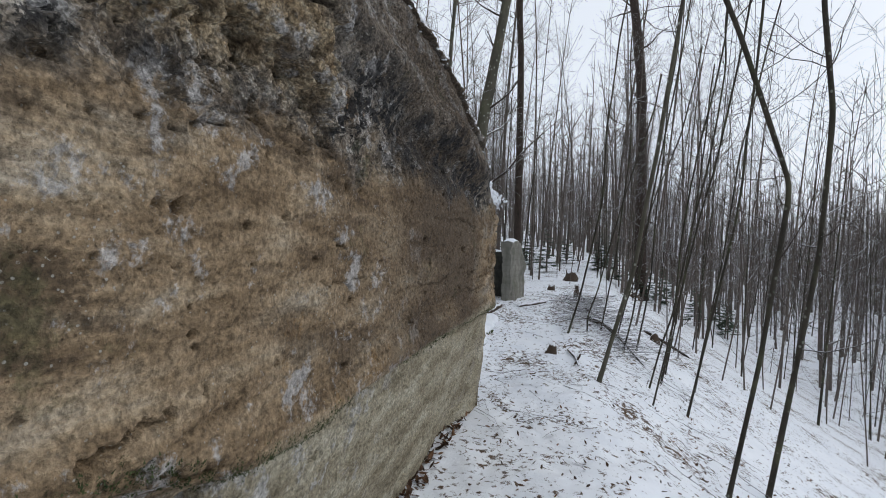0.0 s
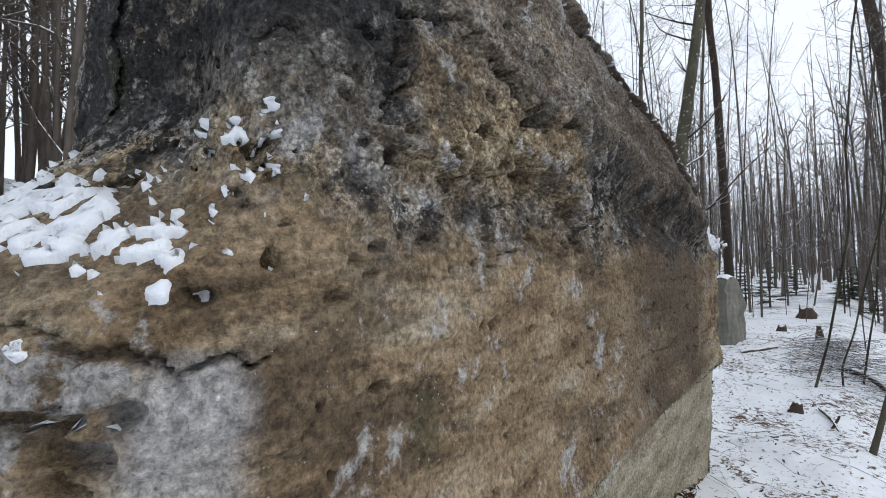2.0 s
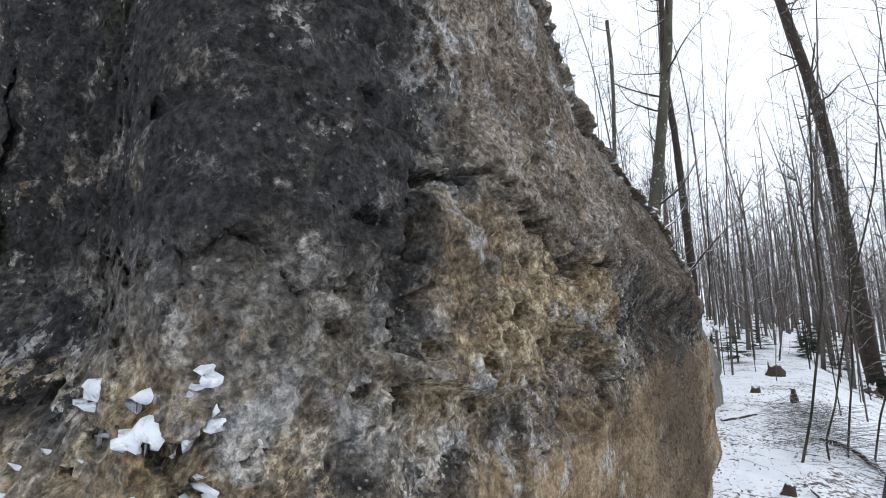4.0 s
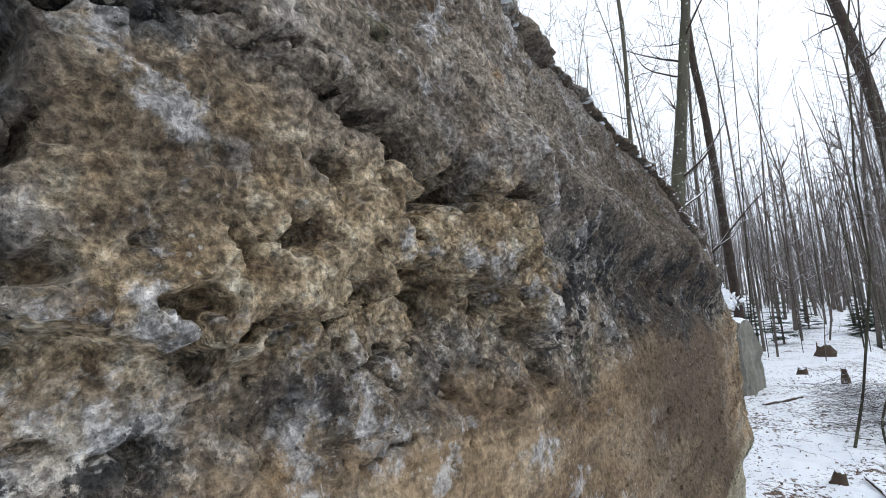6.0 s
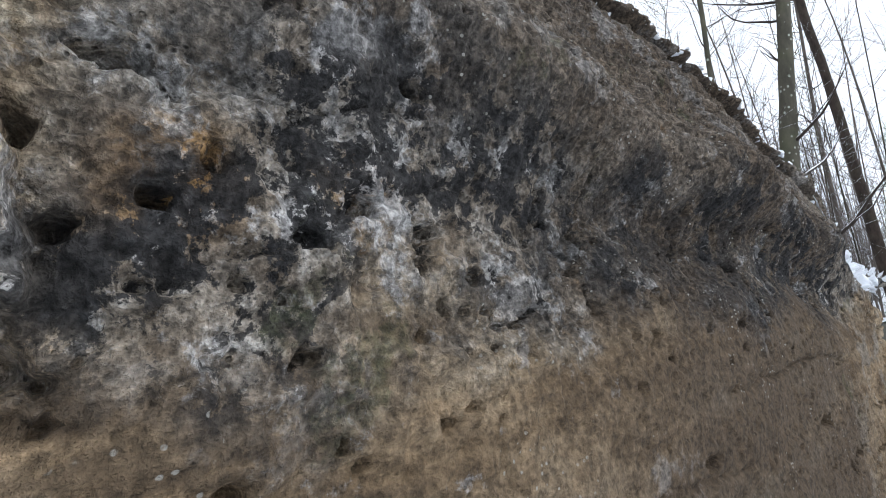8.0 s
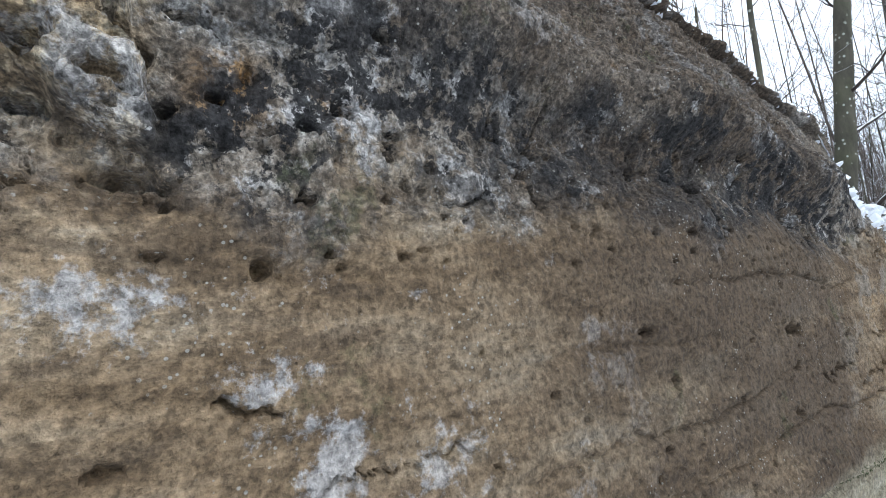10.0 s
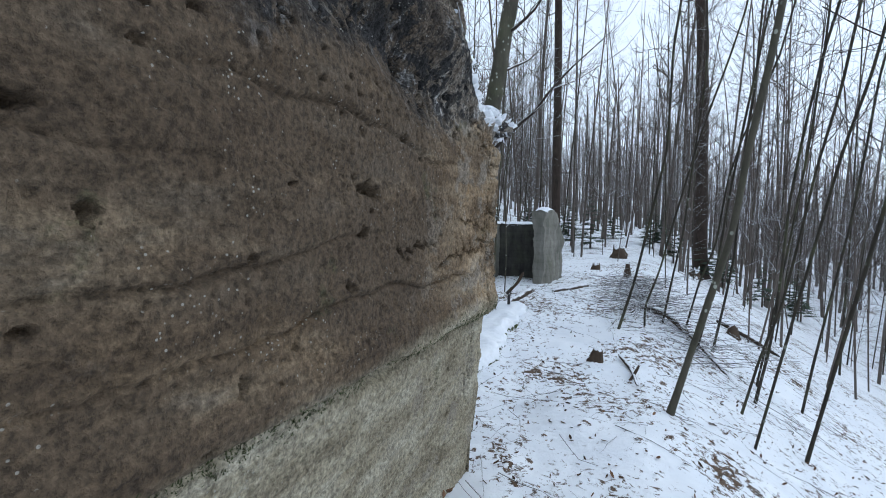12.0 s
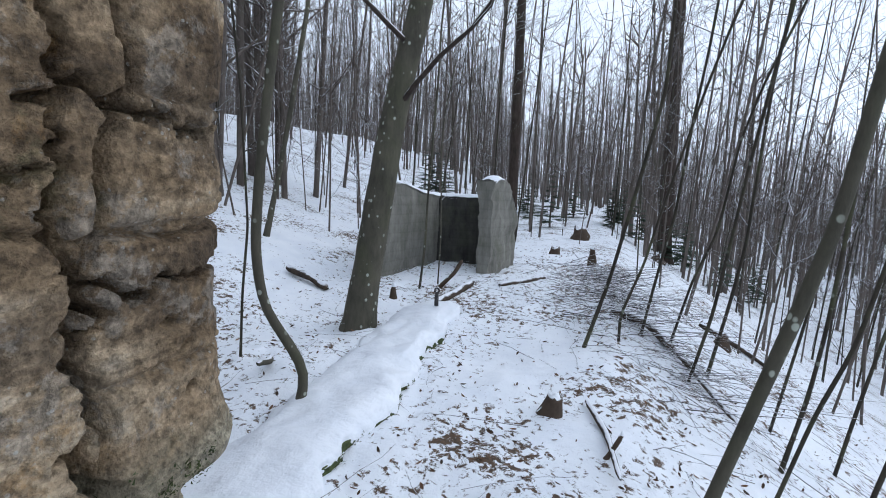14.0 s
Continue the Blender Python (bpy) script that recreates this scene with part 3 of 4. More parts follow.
    off += 0.03 * fractal(X, Y, z, 1.1, 2, seed=61) + 0.008 * rough * fractal(X, Y, z, 6, 3, 0.6, seed=62) + 0.006 * rough * fractal(X, Y, z, 24, 3, 0.65, seed=63)
    crag = 1 - np.abs(fractal(X, Y, z * 1.3, 5, 3, 0.6, seed=64))
    off -= 0.006 * rough * smooth(crag, 0.92, 1.0)
    # scaled-off flakes with crisp edges
    flakes = value_noise(X, Y * 0.7, z * 1.6, 7, 66) + 0.4 * value_noise(X, Y, z, 19, 67) + 0.2 * value_noise(X, Y, z, 47, 70)
    off += 0.006 * smooth(flakes, 0.26, 0.3) + 0.005 * smooth(flakes, -0.2, -0.17)
    chips = fractal(X, Y, z, 38, 3, 0.65, seed=68)
    off += rough * (0.004 * smooth(chips, 0.3, 0.45) - 0.006 * smooth(-chips, 0.45, 0.6))
    # mossy crest: a thin bed over a groove under the rim
    groove = rim[None] - 0.1 + 0.025 * fractal(Y, 0 * Y, 0 * Y, 3, 4, 0.6, seed=72)
    crest = smooth(Y, 0.5, 0.9) * (1 - smooth(Y, 3.7, 3.9))
    off -= 0.07 * np.exp(-((z - groove) / 0.012) ** 2) * crest
    off += (0.04 + 0.008 * fractal(X, Y, z, 12, 3, seed=73)) * smooth(z, groove, groove + 0.015) * crest
    # rounded rim
    off -= (0.14 - 0.07 * crest) * smooth(v, 0.965 - 0.03 * (1 - crest), 1.0) ** 2
    P = np.stack([X + out[None, :, 0] * off, Y + out[None, :, 1] * off, z], -1)
    # the top, drawn in over the back of the rock
    tops = []
    mid = np.stack([-2.3 + 0 * px, np.clip(py, 0.6, 3.8)], 1)
    for k in np.linspace(0, 1, 26)[1:]:
        w = k**1.2
        x = P[-1, :, 0] * (1 - w) + mid[:, 0] * w
        y = P[-1, :, 1] * (1 - w) + mid[:, 1] * w
        h = P[-1, :, 2] + (0.1 + 0.6 * smooth(3.9 - y, 0, 0.5)) * w + 0.03 * fractal(x, y, 0 * x, 3, 3, seed=77) * min(1, 4 * k)
        tops.append(np.stack([x, y, h], -1))
    return np.concatenate([P, np.array(tops)], 0), rows


rock_p, rock_rows = rock_mesh()
rock = new("sandstone_rock", grid_mesh("sandstone_rock", rock_p, ROCK, True))
tagged(rock, "weathered brown and grey sandstone rock face beside the path", "rock")


def blurred(p, times):
    p = p.copy()
    for _ in range(times):
        p[1:-1] = 0.25 * p[:-2] + 0.5 * p[1:-1] + 0.25 * p[2:]
        p[:, 1:-1] = 0.25 * p[:, :-2] + 0.5 * p[:, 1:-1] + 0.25 * p[:, 2:]
    return p


def lay_snow(name, r0, r1, c0, c1, amount, seed, label, lift=0.012):
    """Snow lying in ragged patches on a stretch of the rock."""
    p = rock_p[r0:r1, c0:c1]
    n = np.cross(np.gradient(blurred(p, 12), axis=1), np.gradient(blurred(p, 12), axis=0))
    n /= np.linalg.norm(n, axis=-1, keepdims=True) + 1e-9
    n *= np.sign(np.median(n[..., 2]))
    blot = fractal(p[..., 0], p[..., 1], p[..., 2], 36, 3, 0.6, seed=seed)
    keep = smooth(amount(p) + 0.55 * blot, 0.4, 0.62)
    edge = np.minimum(np.minimum(np.arange(p.shape[0])[:, None], np.arange(p.shape[0])[::-1][:, None]) + 0 * keep, np.minimum(np.arange(p.shape[1]), np.arange(p.shape[1])[::-1])[None] + 0 * keep)
    keep = keep * smooth(edge, 0, 4)
    q = p + n * (lift * keep - 0.018 * (1 - keep))[..., None]
    return part(name, grid_mesh(name, q, CAP), rock, label)


ncol = rock_p.shape[1]
inward = np.arange(rock_p.shape[0])[:, None] - rock_rows
lay_snow("snow_on_top", rock_rows - 22, rock_p.shape[0], 0, ncol, lambda p: 0.1 + 0.7 * smooth(inward[rock_rows - 22 :] + 0 * p[..., 0], -16, 3), 21, "patchy snow along the rim")
corner = np.where((rock_p[315, :, 0] > -1.9) & (rock_p[315, :, 1] < 0.3))[0]
z_of = rock_p[:rock_rows, corner[len(corner) // 2], 2]
lay_snow("snow_on_shoulder", int(np.argmax(z_of > 1.55)), int(np.argmax(z_of > 2.05)), corner[0], corner[-1], lambda p: 0.6 * np.exp(-((p[..., 2] - 1.84) / 0.1) ** 2) * smooth(0.24 - p[..., 1], 0, 0.2) + 0.1 * fractal(p[..., 0], p[..., 1], p[..., 2], 55, 2, seed=24), 22, "crusted snow on the shoulder")
far = np.where((rock_p[500, :, 1] > 3.72) & (rock_p[500, :, 0] > -1.6))[0]
z_far = rock_p[:rock_rows, far[len(far) // 3], 2]
lay_snow("snow_on_step", int(np.argmax(z_far > 1.9)), rock_rows + 14, far[0], far[-1], lambda p: 0.1 + 0.75 * smooth(p[..., 2], 1.96, 2.06) * smooth(p[..., 1], 3.8, 4.0), 23, "fresh snow on the far step", 0.03)


# ---- low retaining wall beside the path ----
def ledge_wall():
    ys = np.arange(4.3, 8.45, 0.03)
    prof = [(-0.62, -0.25), (-0.6, 0.0), (-0.5, 0.05), (-0.3, 0.09), (-0.1, 0.1), (-0.02, 0.07), (0.0, 0.03), (0.0, -0.05), (-0.015, -0.15), (0.02, -0.3)]
    fine = []
    for (a, b), (c, d) in zip(prof, prof[1:]):
        for t in np.linspace(0, 1, 6)[:-1]:
            fine.append((a + (c - a) * t, b + (d - b) * t))
    fine.append(prof[-1])
    fine = np.array(fine)
    Y = ys[None] + 0 * fine[:, :1]
    X = -1.16 + 0.03 * np.sin(ys * 1.3)[None] + fine[:, :1] + 0 * Y
    Z = ground_z(-1.1 + 0 * ys, ys)[None] + -0.03 + fine[:, 1:] + 0 * Y
    X = X + 0.05 * fractal(X, Y, Z, 3, 4, 0.6, seed=101)
    Z = Z + 0.022 * fractal(X, Y, Z, 3.5, 4, 0.6, seed=102)
    return np.stack([X, Y, Z], -1), fine


wall_p, wall_prof = ledge_wall()
low_wall = new("low_wall", grid_mesh("low_wall", wall_p, MOSS))
tagged(low_wall, "low mossy stone wall edge buried under snow beside the path", "wall", kind="structure")
wn_ = (np.arange(wall_p.shape[0])[:, None] + 0 * wall_p[..., 0]) / (wall_p.shape[0] - 1)
cover = smooth(0.72 - wn_ + 0.12 * fractal(wall_p[..., 0], wall_p[..., 1], wall_p[..., 2], 6, 3, seed=103), -0.02, 0.06)
cap_p = wall_p.copy()
cap_p[..., 2] += 0.035 * cover - 0.03 * (1 - cover)
part("snow_cover", grid_mesh("snow_cover", cap_p, CAP), low_wall, "smooth snow cover")


# ---- ruined concrete bay ----
def slab(name, a, b, thick, z0, tops, mat, parent, label="", rough=0.02, seed=0):
    """An upright concrete wall from a to b, its top following the given heights."""
    a, b = Vector(a), Vector(b)
    d = (b - a).normalized()
    n = Vector((d.y, -d.x))
    ln = (b - a).length
    su = np.linspace(0, ln, max(4, int(ln / 0.04)))
    top = np.interp(su / ln, np.linspace(0, 1, len(tops)), tops)
    h = np.linspace(0, 1, 34)
    left = [(-thick / 2, k) for k in h]
    crown = [(w * thick / 2, 1.0) for w in np.linspace(-0.9, 0.9, 7)]
    right = [(thick / 2, k) for k in h[::-1]]
    prof = np.array(left + crown + right)
    S = su[:, None] + 0 * prof[None, :, 0]
    W = prof[None, :, 0] + 0 * S
    Z = z0 + (top[:, None] - z0) * prof[None, :, 1]
    X, Y = a.x + d.x * S + n.x * W, a.y + d.y * S + n.y * W
    e = rough * fractal(X, Y, Z, 5, 4, 0.55, seed=seed)
    X, Y, Z = X + n.x * e * np.sign(W), Y + n.y * e * np.sign(W), Z + 0.6 * e * prof[None, :, 1] ** 4
    p = np.stack([X, Y, Z], -1)
    mid0, mid1 = p[0] * 1, p[-1] * 1
    mid0[:, :2] = p[0].mean(0)[:2]
    mid1[:, :2] = p[-1].mean(0)[:2]
    full = np.concatenate([mid0[None], p[:1], p, p[-1:], mid1[None]], 0)
    return part(name, grid_mesh(name, full, mat), parent, label)


bay = tagged(new("concrete_bay"), "ruined three-sided concrete bay with a snow-capped pillar", "ruin")
bay.location = (-1.8, 10.5, ground_at(-1.8, 10.5))
bpy.context.view_layer.update()
bay_inv = bay.matrix_world.inverted()


def in_bay(ob):
    ob.matrix_parent_inverse = bay_inv
    return ob


in_bay(slab("side_wall", (-2.52, 9.35), (-2.2, 10.85), 0.16, -0.1, (1.5, 1.5, 1.4, 1.36), CONCRETE, bay, "grey mossy side wall", seed=1))
in_bay(slab("back_wall", (-2.3, 10.92), (-1.1, 11.05), 0.16, -0.1, (1.36, 1.36, 1.36), DARK_CONCRETE, bay, "black board-marked back wall", seed=2))
in_bay(slab("pillar_wall", (-1.27, 10.02), (-1.08, 11.1), 0.2, -0.1, (1.56, 1.62, 1.6, 1.5, 1.3, 1.1), CONCRETE, bay, "pale pillar end of the other side wall", 0.03, seed=3))


def crown_snow(a, b, thick, tops, name, seed):
    a, b = Vector(a), Vector(b)
    d = (b - a).normalized()
    n = Vector((d.y, -d.x))
    su = np.linspace(-0.01, (b - a).length + 0.01, 40)
    top = np.interp(su / (b - a).length, np.linspace(0, 1, len(tops)), tops)
    u = np.linspace(-1, 1, 11)
    S, U = np.meshgrid(su, u, indexing="ij")
    W = U * (thick / 2 + 0.012)
    Z = top[:, None] - 0.015 + 0.045 * np.sqrt(np.clip(1 - U**2, 0, 1)) + 0.008 * fractal(S, U, 0 * S, 8, 2, seed=seed)
    p = np.stack([a.x + d.x * S + n.x * W, a.y + d.y * S + n.y * W, Z], -1)
    return in_bay(part(name, grid_mesh(name, p, CAP), bay, "thin snow cap"))


crown_snow((-2.52, 9.35), (-2.2, 10.85), 0.16, (1.5, 1.5, 1.4, 1.36), "snow_cap", 1)
crown_snow((-2.25, 10.92), (-1.2, 11.03), 0.16, (1.36, 1.36, 1.36), "snow_cap", 2)
crown_snow((-1.27, 10.03), (-1.08, 11.1), 0.2, (1.57, 1.63, 1.61, 1.51, 1.31, 1.11), "snow_cap", 3)


# ---- trees ----
def tube(path, radii, sides=8, bend=0.0, seed=0):
    """Places of a tapered tube along a path."""
    path = np.array(path, float)
    t = np.gradient(path, axis=0)
    t /= np.linalg.norm(t, axis=1)[:, None] + 1e-9
    ref = np.array([0.31, 0.94, 0.12])
    u = np.cross(t, ref)
    u /= np.linalg.norm(u, axis=1)[:, None] + 1e-9
    w = np.cross(t, u)
    a = np.linspace(0, 2 * np.pi, sides, endpoint=False)
    r = np.array(radii)[:, None, None]
    return path[:, None] + r * (np.cos(a)[None, :, None] * u[:, None] + np.sin(a)[None, :, None] * w[:, None])


def tubes_mesh(name, tubes, mat):
    vs, qs, k = [], [], 0
    for p in tubes:
        r, c = p.shape[:2]
        i = np.arange(r * c).reshape(r, c) + k
        j = np.roll(i, -1, 1)
        qs.append(np.stack([i[:-1], j[:-1], j[1:], i[1:]], -1).reshape(-1, 4))
        vs.append(p.reshape(-1, 3))
        k += r * c
    v, q = np.concatenate(vs), np.concatenate(qs)
    me = bpy.data.meshes.new(name)
    me.vertices.add(len(v))
    me.vertices.foreach_set("co", v.reshape(-1).astype(np.float32))
    me.loops.add(q.size)
    me.loops.foreach_set("vertex_index", q.reshape(-1).astype(np.int32))
    me.polygons.add(len(q))
    me.polygons.foreach_set("loop_start", np.arange(0, q.size, 4, dtype=np.int32))
    me.polygons.foreach_set("use_smooth", np.ones(len(q), bool))
    me.materials.append(mat)
    me.update(calc_edges=True)
    return me


def resampled(pts, n):
    pts = np.array(pts, float)
    s = np.r_[0, np.cumsum(np.linalg.norm(np.diff(pts, axis=0), axis=1))]
    t = np.linspace(0, s[-1], n)
    out = np.stack([np.interp(t, s, pts[:, k]) for k in range(3)], 1)
    for _ in range(2):
        out[1:-1] = 0.25 * out[:-2] + 0.5 * out[1:-1] + 0.25 * out[2:]
    return out


def limbs(rng, path, radii, count, low, length, rise=0.5, fork=3):
    """Bare branches with twigs along the upper part of a trunk."""
    out, thin = [], []
    n = len(path)
    for _ in range(count):
        k = int(n * rng.uniform(low, 0.97))
        o, r = path[k], radii[k]
        a = rng.uniform(0, 2 * np.pi)
        ln = length * rng.uniform(0.4, 1.0) * (1.15 - 0.6 * k / n)
        d = np.array([math.cos(a), math.sin(a), rise * rng.uniform(0.2, 1.5)])
        d /= np.linalg.norm(d)
        m = 7
        pts = [o]
        for s in range(m):
            d = d + rng.normal(0, 0.16, 3) + np.array([0, 0, 0.06])
            d /= np.linalg.norm(d)
            pts.append(pts[-1] + d * ln / m)
        pts = np.array(pts)
        rr = np.linspace(max(0.004, r * 0.26), 0.0022, len(pts))
        out.append(tube(pts, rr, 5))
        for _ in range(fork):
            j = rng.integers(2, m)
            e = d * 0.5 + rng.normal(0, 0.5, 3) + np.array([0, 0, 0.25])
            e /= np.linalg.norm(e)
            q = [pts[j]]
            for s in range(4):
                e = e + rng.normal(0, 0.18, 3)
                e /= np.linalg.norm(e)
                q.append(q[-1] + e * ln * 0.13)
            thin.append(tube(q, np.linspace(rr[j] * 0.6, 0.0015, 5), 3))
    return out, thin


def rough_trunk(path, radii, sides, seed, amp=0.06, flare=0.0):
    p = tube(path, radii, sides)
    c = p.mean(1, keepdims=True)
    e = fractal(p[..., 0] * 3, p[..., 1] * 3, p[..., 2], 2.2, 3, seed=seed)
    h = (p[..., 2] - p[0, 0, 2])
    f = 1 + amp * e + flare * np.exp(-np.maximum(h, 0) / 0.16) * (1 + 0.5 * e)
    return c + (p - c) * f[..., None]


def tree(name, pts, d0, d1, mat, label, category="tree", count=10, low=0.35, length=0.9, tall=3.0, seed=0, sides=10, flare=0.25, rise=0.5, fork=3, top=None, group=""):
    """A bare tree along the given places; it goes on upward past the last one."""
    rng = np.random.default_rng(seed + 100)
    pts = [np.array(p, float) for p in pts]
    g = ground_at(pts[0][0], pts[0][1])
    pts[0][2] = g - 0.06
    d = pts[-1] - pts[-2]
    d = d / np.linalg.norm(d)
    for k in range(6):
        d = d + np.array([rng.normal(0, 0.06), rng.normal(0, 0.06), 0.12])
        d /= np.linalg.norm(d)
        pts.append(pts[-1] + d * tall / 6)
    path = resampled(pts, 72)
    s = np.linspace(0, 1, 72)
    radii = 0.5 * (d0 + (d1 - d0) * s**0.8)
    ob = tagged(new(name), label, category, group)
    ob.location = pts[0]
    bpy.context.view_layer.update()
    inv = Matrix.Translation(-Vector(pts[0]))
    tr = part("trunk", tubes_mesh("trunk", [rough_trunk(path, radii, sides, seed, 0.08, flare)], mat), ob)
    tr.matrix_parent_inverse = inv
    if count:
        big, thin = limbs(rng, path, radii, count, low, length, rise, fork)
        b = part("crown", tubes_mesh("crown", big + thin, TWIG), ob, "bare branches and twigs")
        b.matrix_parent_inverse = inv
    return ob


GREY_SAP = "slender leaning young beech with snow-dusted bare bark"
DARK_SAP = "dark thin bare sapling growing on the snowy slope"
leaning = tree("leaning_beech", [(0.36, 5.75, 0), (0.53, 5.72, 0.7), (0.69, 5.7, 1.35), (0.76, 5.68, 1.95), (0.86, 5.66, 2.6)], 0.048, 0.04, BEECH, "leaning young beech with snow on its bark beside the path", count=9, low=0.45, length=1.2, tall=3.5, seed=1, flare=0.4)
tree("young_tree", [(1.06, 6.77, 0), (1.17, 6.72, 0.31), (1.28, 6.67, 0.73), (1.36, 6.65, 1.25)], 0.022, 0.02, SAPLING, GREY_SAP, count=8, tall=4, seed=2)
tree("young_tree", [(1.29, 7.31, 0), (1.38, 7.28, 0.24), (1.42, 7.27, 0.7), (1.46, 7.26, 1.67)], 0.027, 0.02, SAPLING, GREY_SAP, count=8, tall=4, seed=3)
tree("young_tree", [(1.84, 7.82, 0), (1.91, 7.78, 0.04), (2.0, 7.75, 0.7)], 0.025, 0.02, SAPLING, DARK_SAP, count=8, tall=4.5, seed=4)
tree("young_tree", [(0.0, 7.95, 0), (0.17, 7.95, 0.75), (0.3, 7.94, 1.44), (0.45, 7.94, 2.26), (0.46, 7.94, 2.9)], 0.031, 0.025, SAPLING, GREY_SAP, count=8, tall=3, seed=5)
tree("young_tree", [(0.32, 8.25, 0), (0.31, 8.25, 0.4), (0.46, 8.24, 0.87), (0.55, 8.23, 1.31)], 0.023, 0.02, SAPLING, "thin sapling bent at its foot in the snow", count=6, tall=3, seed=6)
tree("young_tree", [(0.55, 8.68, 0), (0.65, 8.67, 0.77), (0.74, 8.65, 1.31), (0.81, 8.64, 2.22)], 0.027, 0.02, SAPLING, DARK_SAP, count=8, tall=3, seed=7)
tree("young_tree", [(0.82, 8.76, 0), (0.96, 8.73, 0.68), (1.12, 8.7, 1.18), (1.21, 8.68, 1.99)], 0.023, 0.02, SAPLING, DARK_SAP, count=7, tall=3, seed=8)
tree("young_tree", [(0.86, 8.07, 0), (0.98, 8.04, 0.53), (1.04, 8.03, 1.08), (1.1, 8.01, 1.7), (1.2, 7.99, 2.52)], 0.028, 0.02, SAPLING, DARK_SAP, count=7, tall=3, seed=9)
tree("young_tree", [(1.1, 8.47, 0), (1.21, 8.44, 0.56), (1.27, 8.42, 1.06), (1.3, 8.41, 1.96)], 0.028, 0.02, SAPLING, DARK_SAP, count=7, tall=3, seed=10)
tree("young_tree", [(1.47, 8.02, 0), (1.55, 7.99, 0.21), (1.6, 7.97, 0.62), (1.68, 7.94, 1.31)], 0.022, 0.02, SAPLING, DARK_SAP, count=6, tall=3, seed=11)
tree("young_tree", [(1.29, 4.31, 0), (1.45, 4.26, 0.74), (1.58, 4.22, 2.08), (1.22, 4.33, 3.29)], 0.034, 0.04, SAPLING, "dark crooked sapling with long bare side branches", count=12, low=0.25, length=1.6, tall=2, seed=12)
tree("young_tree", [(1.88, 5.17, 0), (2.04, 5.11, 0.6), (2.15, 5.07, 1.58), (2.19, 5.05, 2.83), (2.09, 5.09, 3.84)], 0.047, 0.04, SAPLING, "dark crooked sapling with long bare side branches", count=12, low=0.2, length=1.8, tall=2, seed=13)
tree("young_tree", [(1.44, 6.4, 0), (1.65, 6.35, 0.8), (1.83, 6.31, 1.87)], 0.027, 0.03, SAPLING, DARK_SAP, count=9, tall=3, seed=14)
tree("young_tree", [(0.99, 6.03, 0), (1.2, 5.99, 0.94), (1.38, 5.96, 1.97)], 0.019, 0.02, SAPLING, DARK_SAP, count=9, tall=3, seed=15)
tree("beech", [(-1.99, 7.8, 0), (-1.89, 7.85, 1.07), (-1.79, 7.89, 1.83), (-1.67, 7.95, 2.52), (-1.57, 7.99, 3.05)], 0.29, 0.1, BEECH, "mottled grey beech trunk leaning by the low wall", count=16, low=0.22, length=2.4, tall=5, seed=16, sides=16, flare=0.22)
tree("young_tree", [(-1.64, 6.22, 0), (-1.59, 6.25, 0.31), (-1.68, 6.19, 0.5), (-1.8, 6.12, 0.71), (-1.84, 6.1, 1.05), (-1.82, 6.11, 1.48), (-1.78, 6.14, 1.99), (-1.74, 6.16, 2.37)], 0.053, 0.05, BEECH, "sapling with a strongly bent S-shaped foot beside the wall", count=8, low=0.5, length=1.2, tall=4, seed=17, sides=12)
tree("young_tree", [(-2.4, 6.69, 0), (-2.39, 6.7, 0.61), (-2.36, 6.72, 1.1), (-2.38, 6.7, 1.65)], 0.019, 0.015, SAPLING, DARK_SAP, count=6, tall=2.5, seed=18)
tree("young_tree", [(-4.29, 9.63, 0), (-4.18, 9.71, 1.37), (-4.06, 9.79, 2.23), (-3.95, 9.87, 3.15)], 0.080, 0.05, BEECH, "pale grey leaning tree on the bank", count=9, tall=4, length=1.5, seed=19)
tree("young_tree", [(-1.84, 9.11, 0), (-1.8, 9.13, 0.74), (-1.79, 9.13, 1.33), (-1.74, 9.15, 2.59)], 0.026, 0.02, BEECH, "thin pale sapling before the concrete bay", count=5, tall=2, seed=20)
tree("young_tree", [(-1.68, 9.34, 0), (-1.67, 9.34, 0.87), (-1.69, 9.34, 1.37)], 0.017, 0.015, BEECH, "thin pale sapling before the concrete bay", count=4, tall=1.5, seed=21)
tree("pine", [(2.95, 22.0, 0), (2.8, 22.0, 3.6), (2.6, 22.0, 8.6)], 0.52, 0.3, PINE, "tall dark pine with rough bark on the slope", count=10, low=0.55, length=3, tall=9, seed=22, sides=14, flare=0.35)
tree("pine", [(-1.75, 16.5, 0), (-1.8, 16.5, 4.0), (-1.9, 16.5, 8.0)], 0.28, 0.16, PINE, "straight dark pine behind the concrete bay", count=10, low=0.5, length=2.4, tall=8, seed=23, sides=12)


# trees of the wood: a few shapes, each repeated
def wood_shape(seed, tall, d0, count, low, length):
    rng = np.random.default_rng(seed)
    pts, d = [np.array([0.0, 0, -0.3])], np.array([rng.normal(0, 0.05), rng.normal(0, 0.05), 1.0])
    for k in range(9):
        d = d + rng.normal(0, 0.035, 3) * [1, 1, 0]
        d /= np.linalg.norm(d)
        pts.append(pts[-1] + d * tall / 9)
    path = resampled(pts, 18)
    radii = 0.39 * d0 * (1 - 0.82 * np.linspace(0, 1, 18) ** 1.1)
    big, thin = limbs(rng, path, radii, count, low, length, 0.7, 4)
    return tubes_mesh("trunk", [tube(path, radii, 7)], FAR), tubes_mesh("crown", big + thin, TWIG)


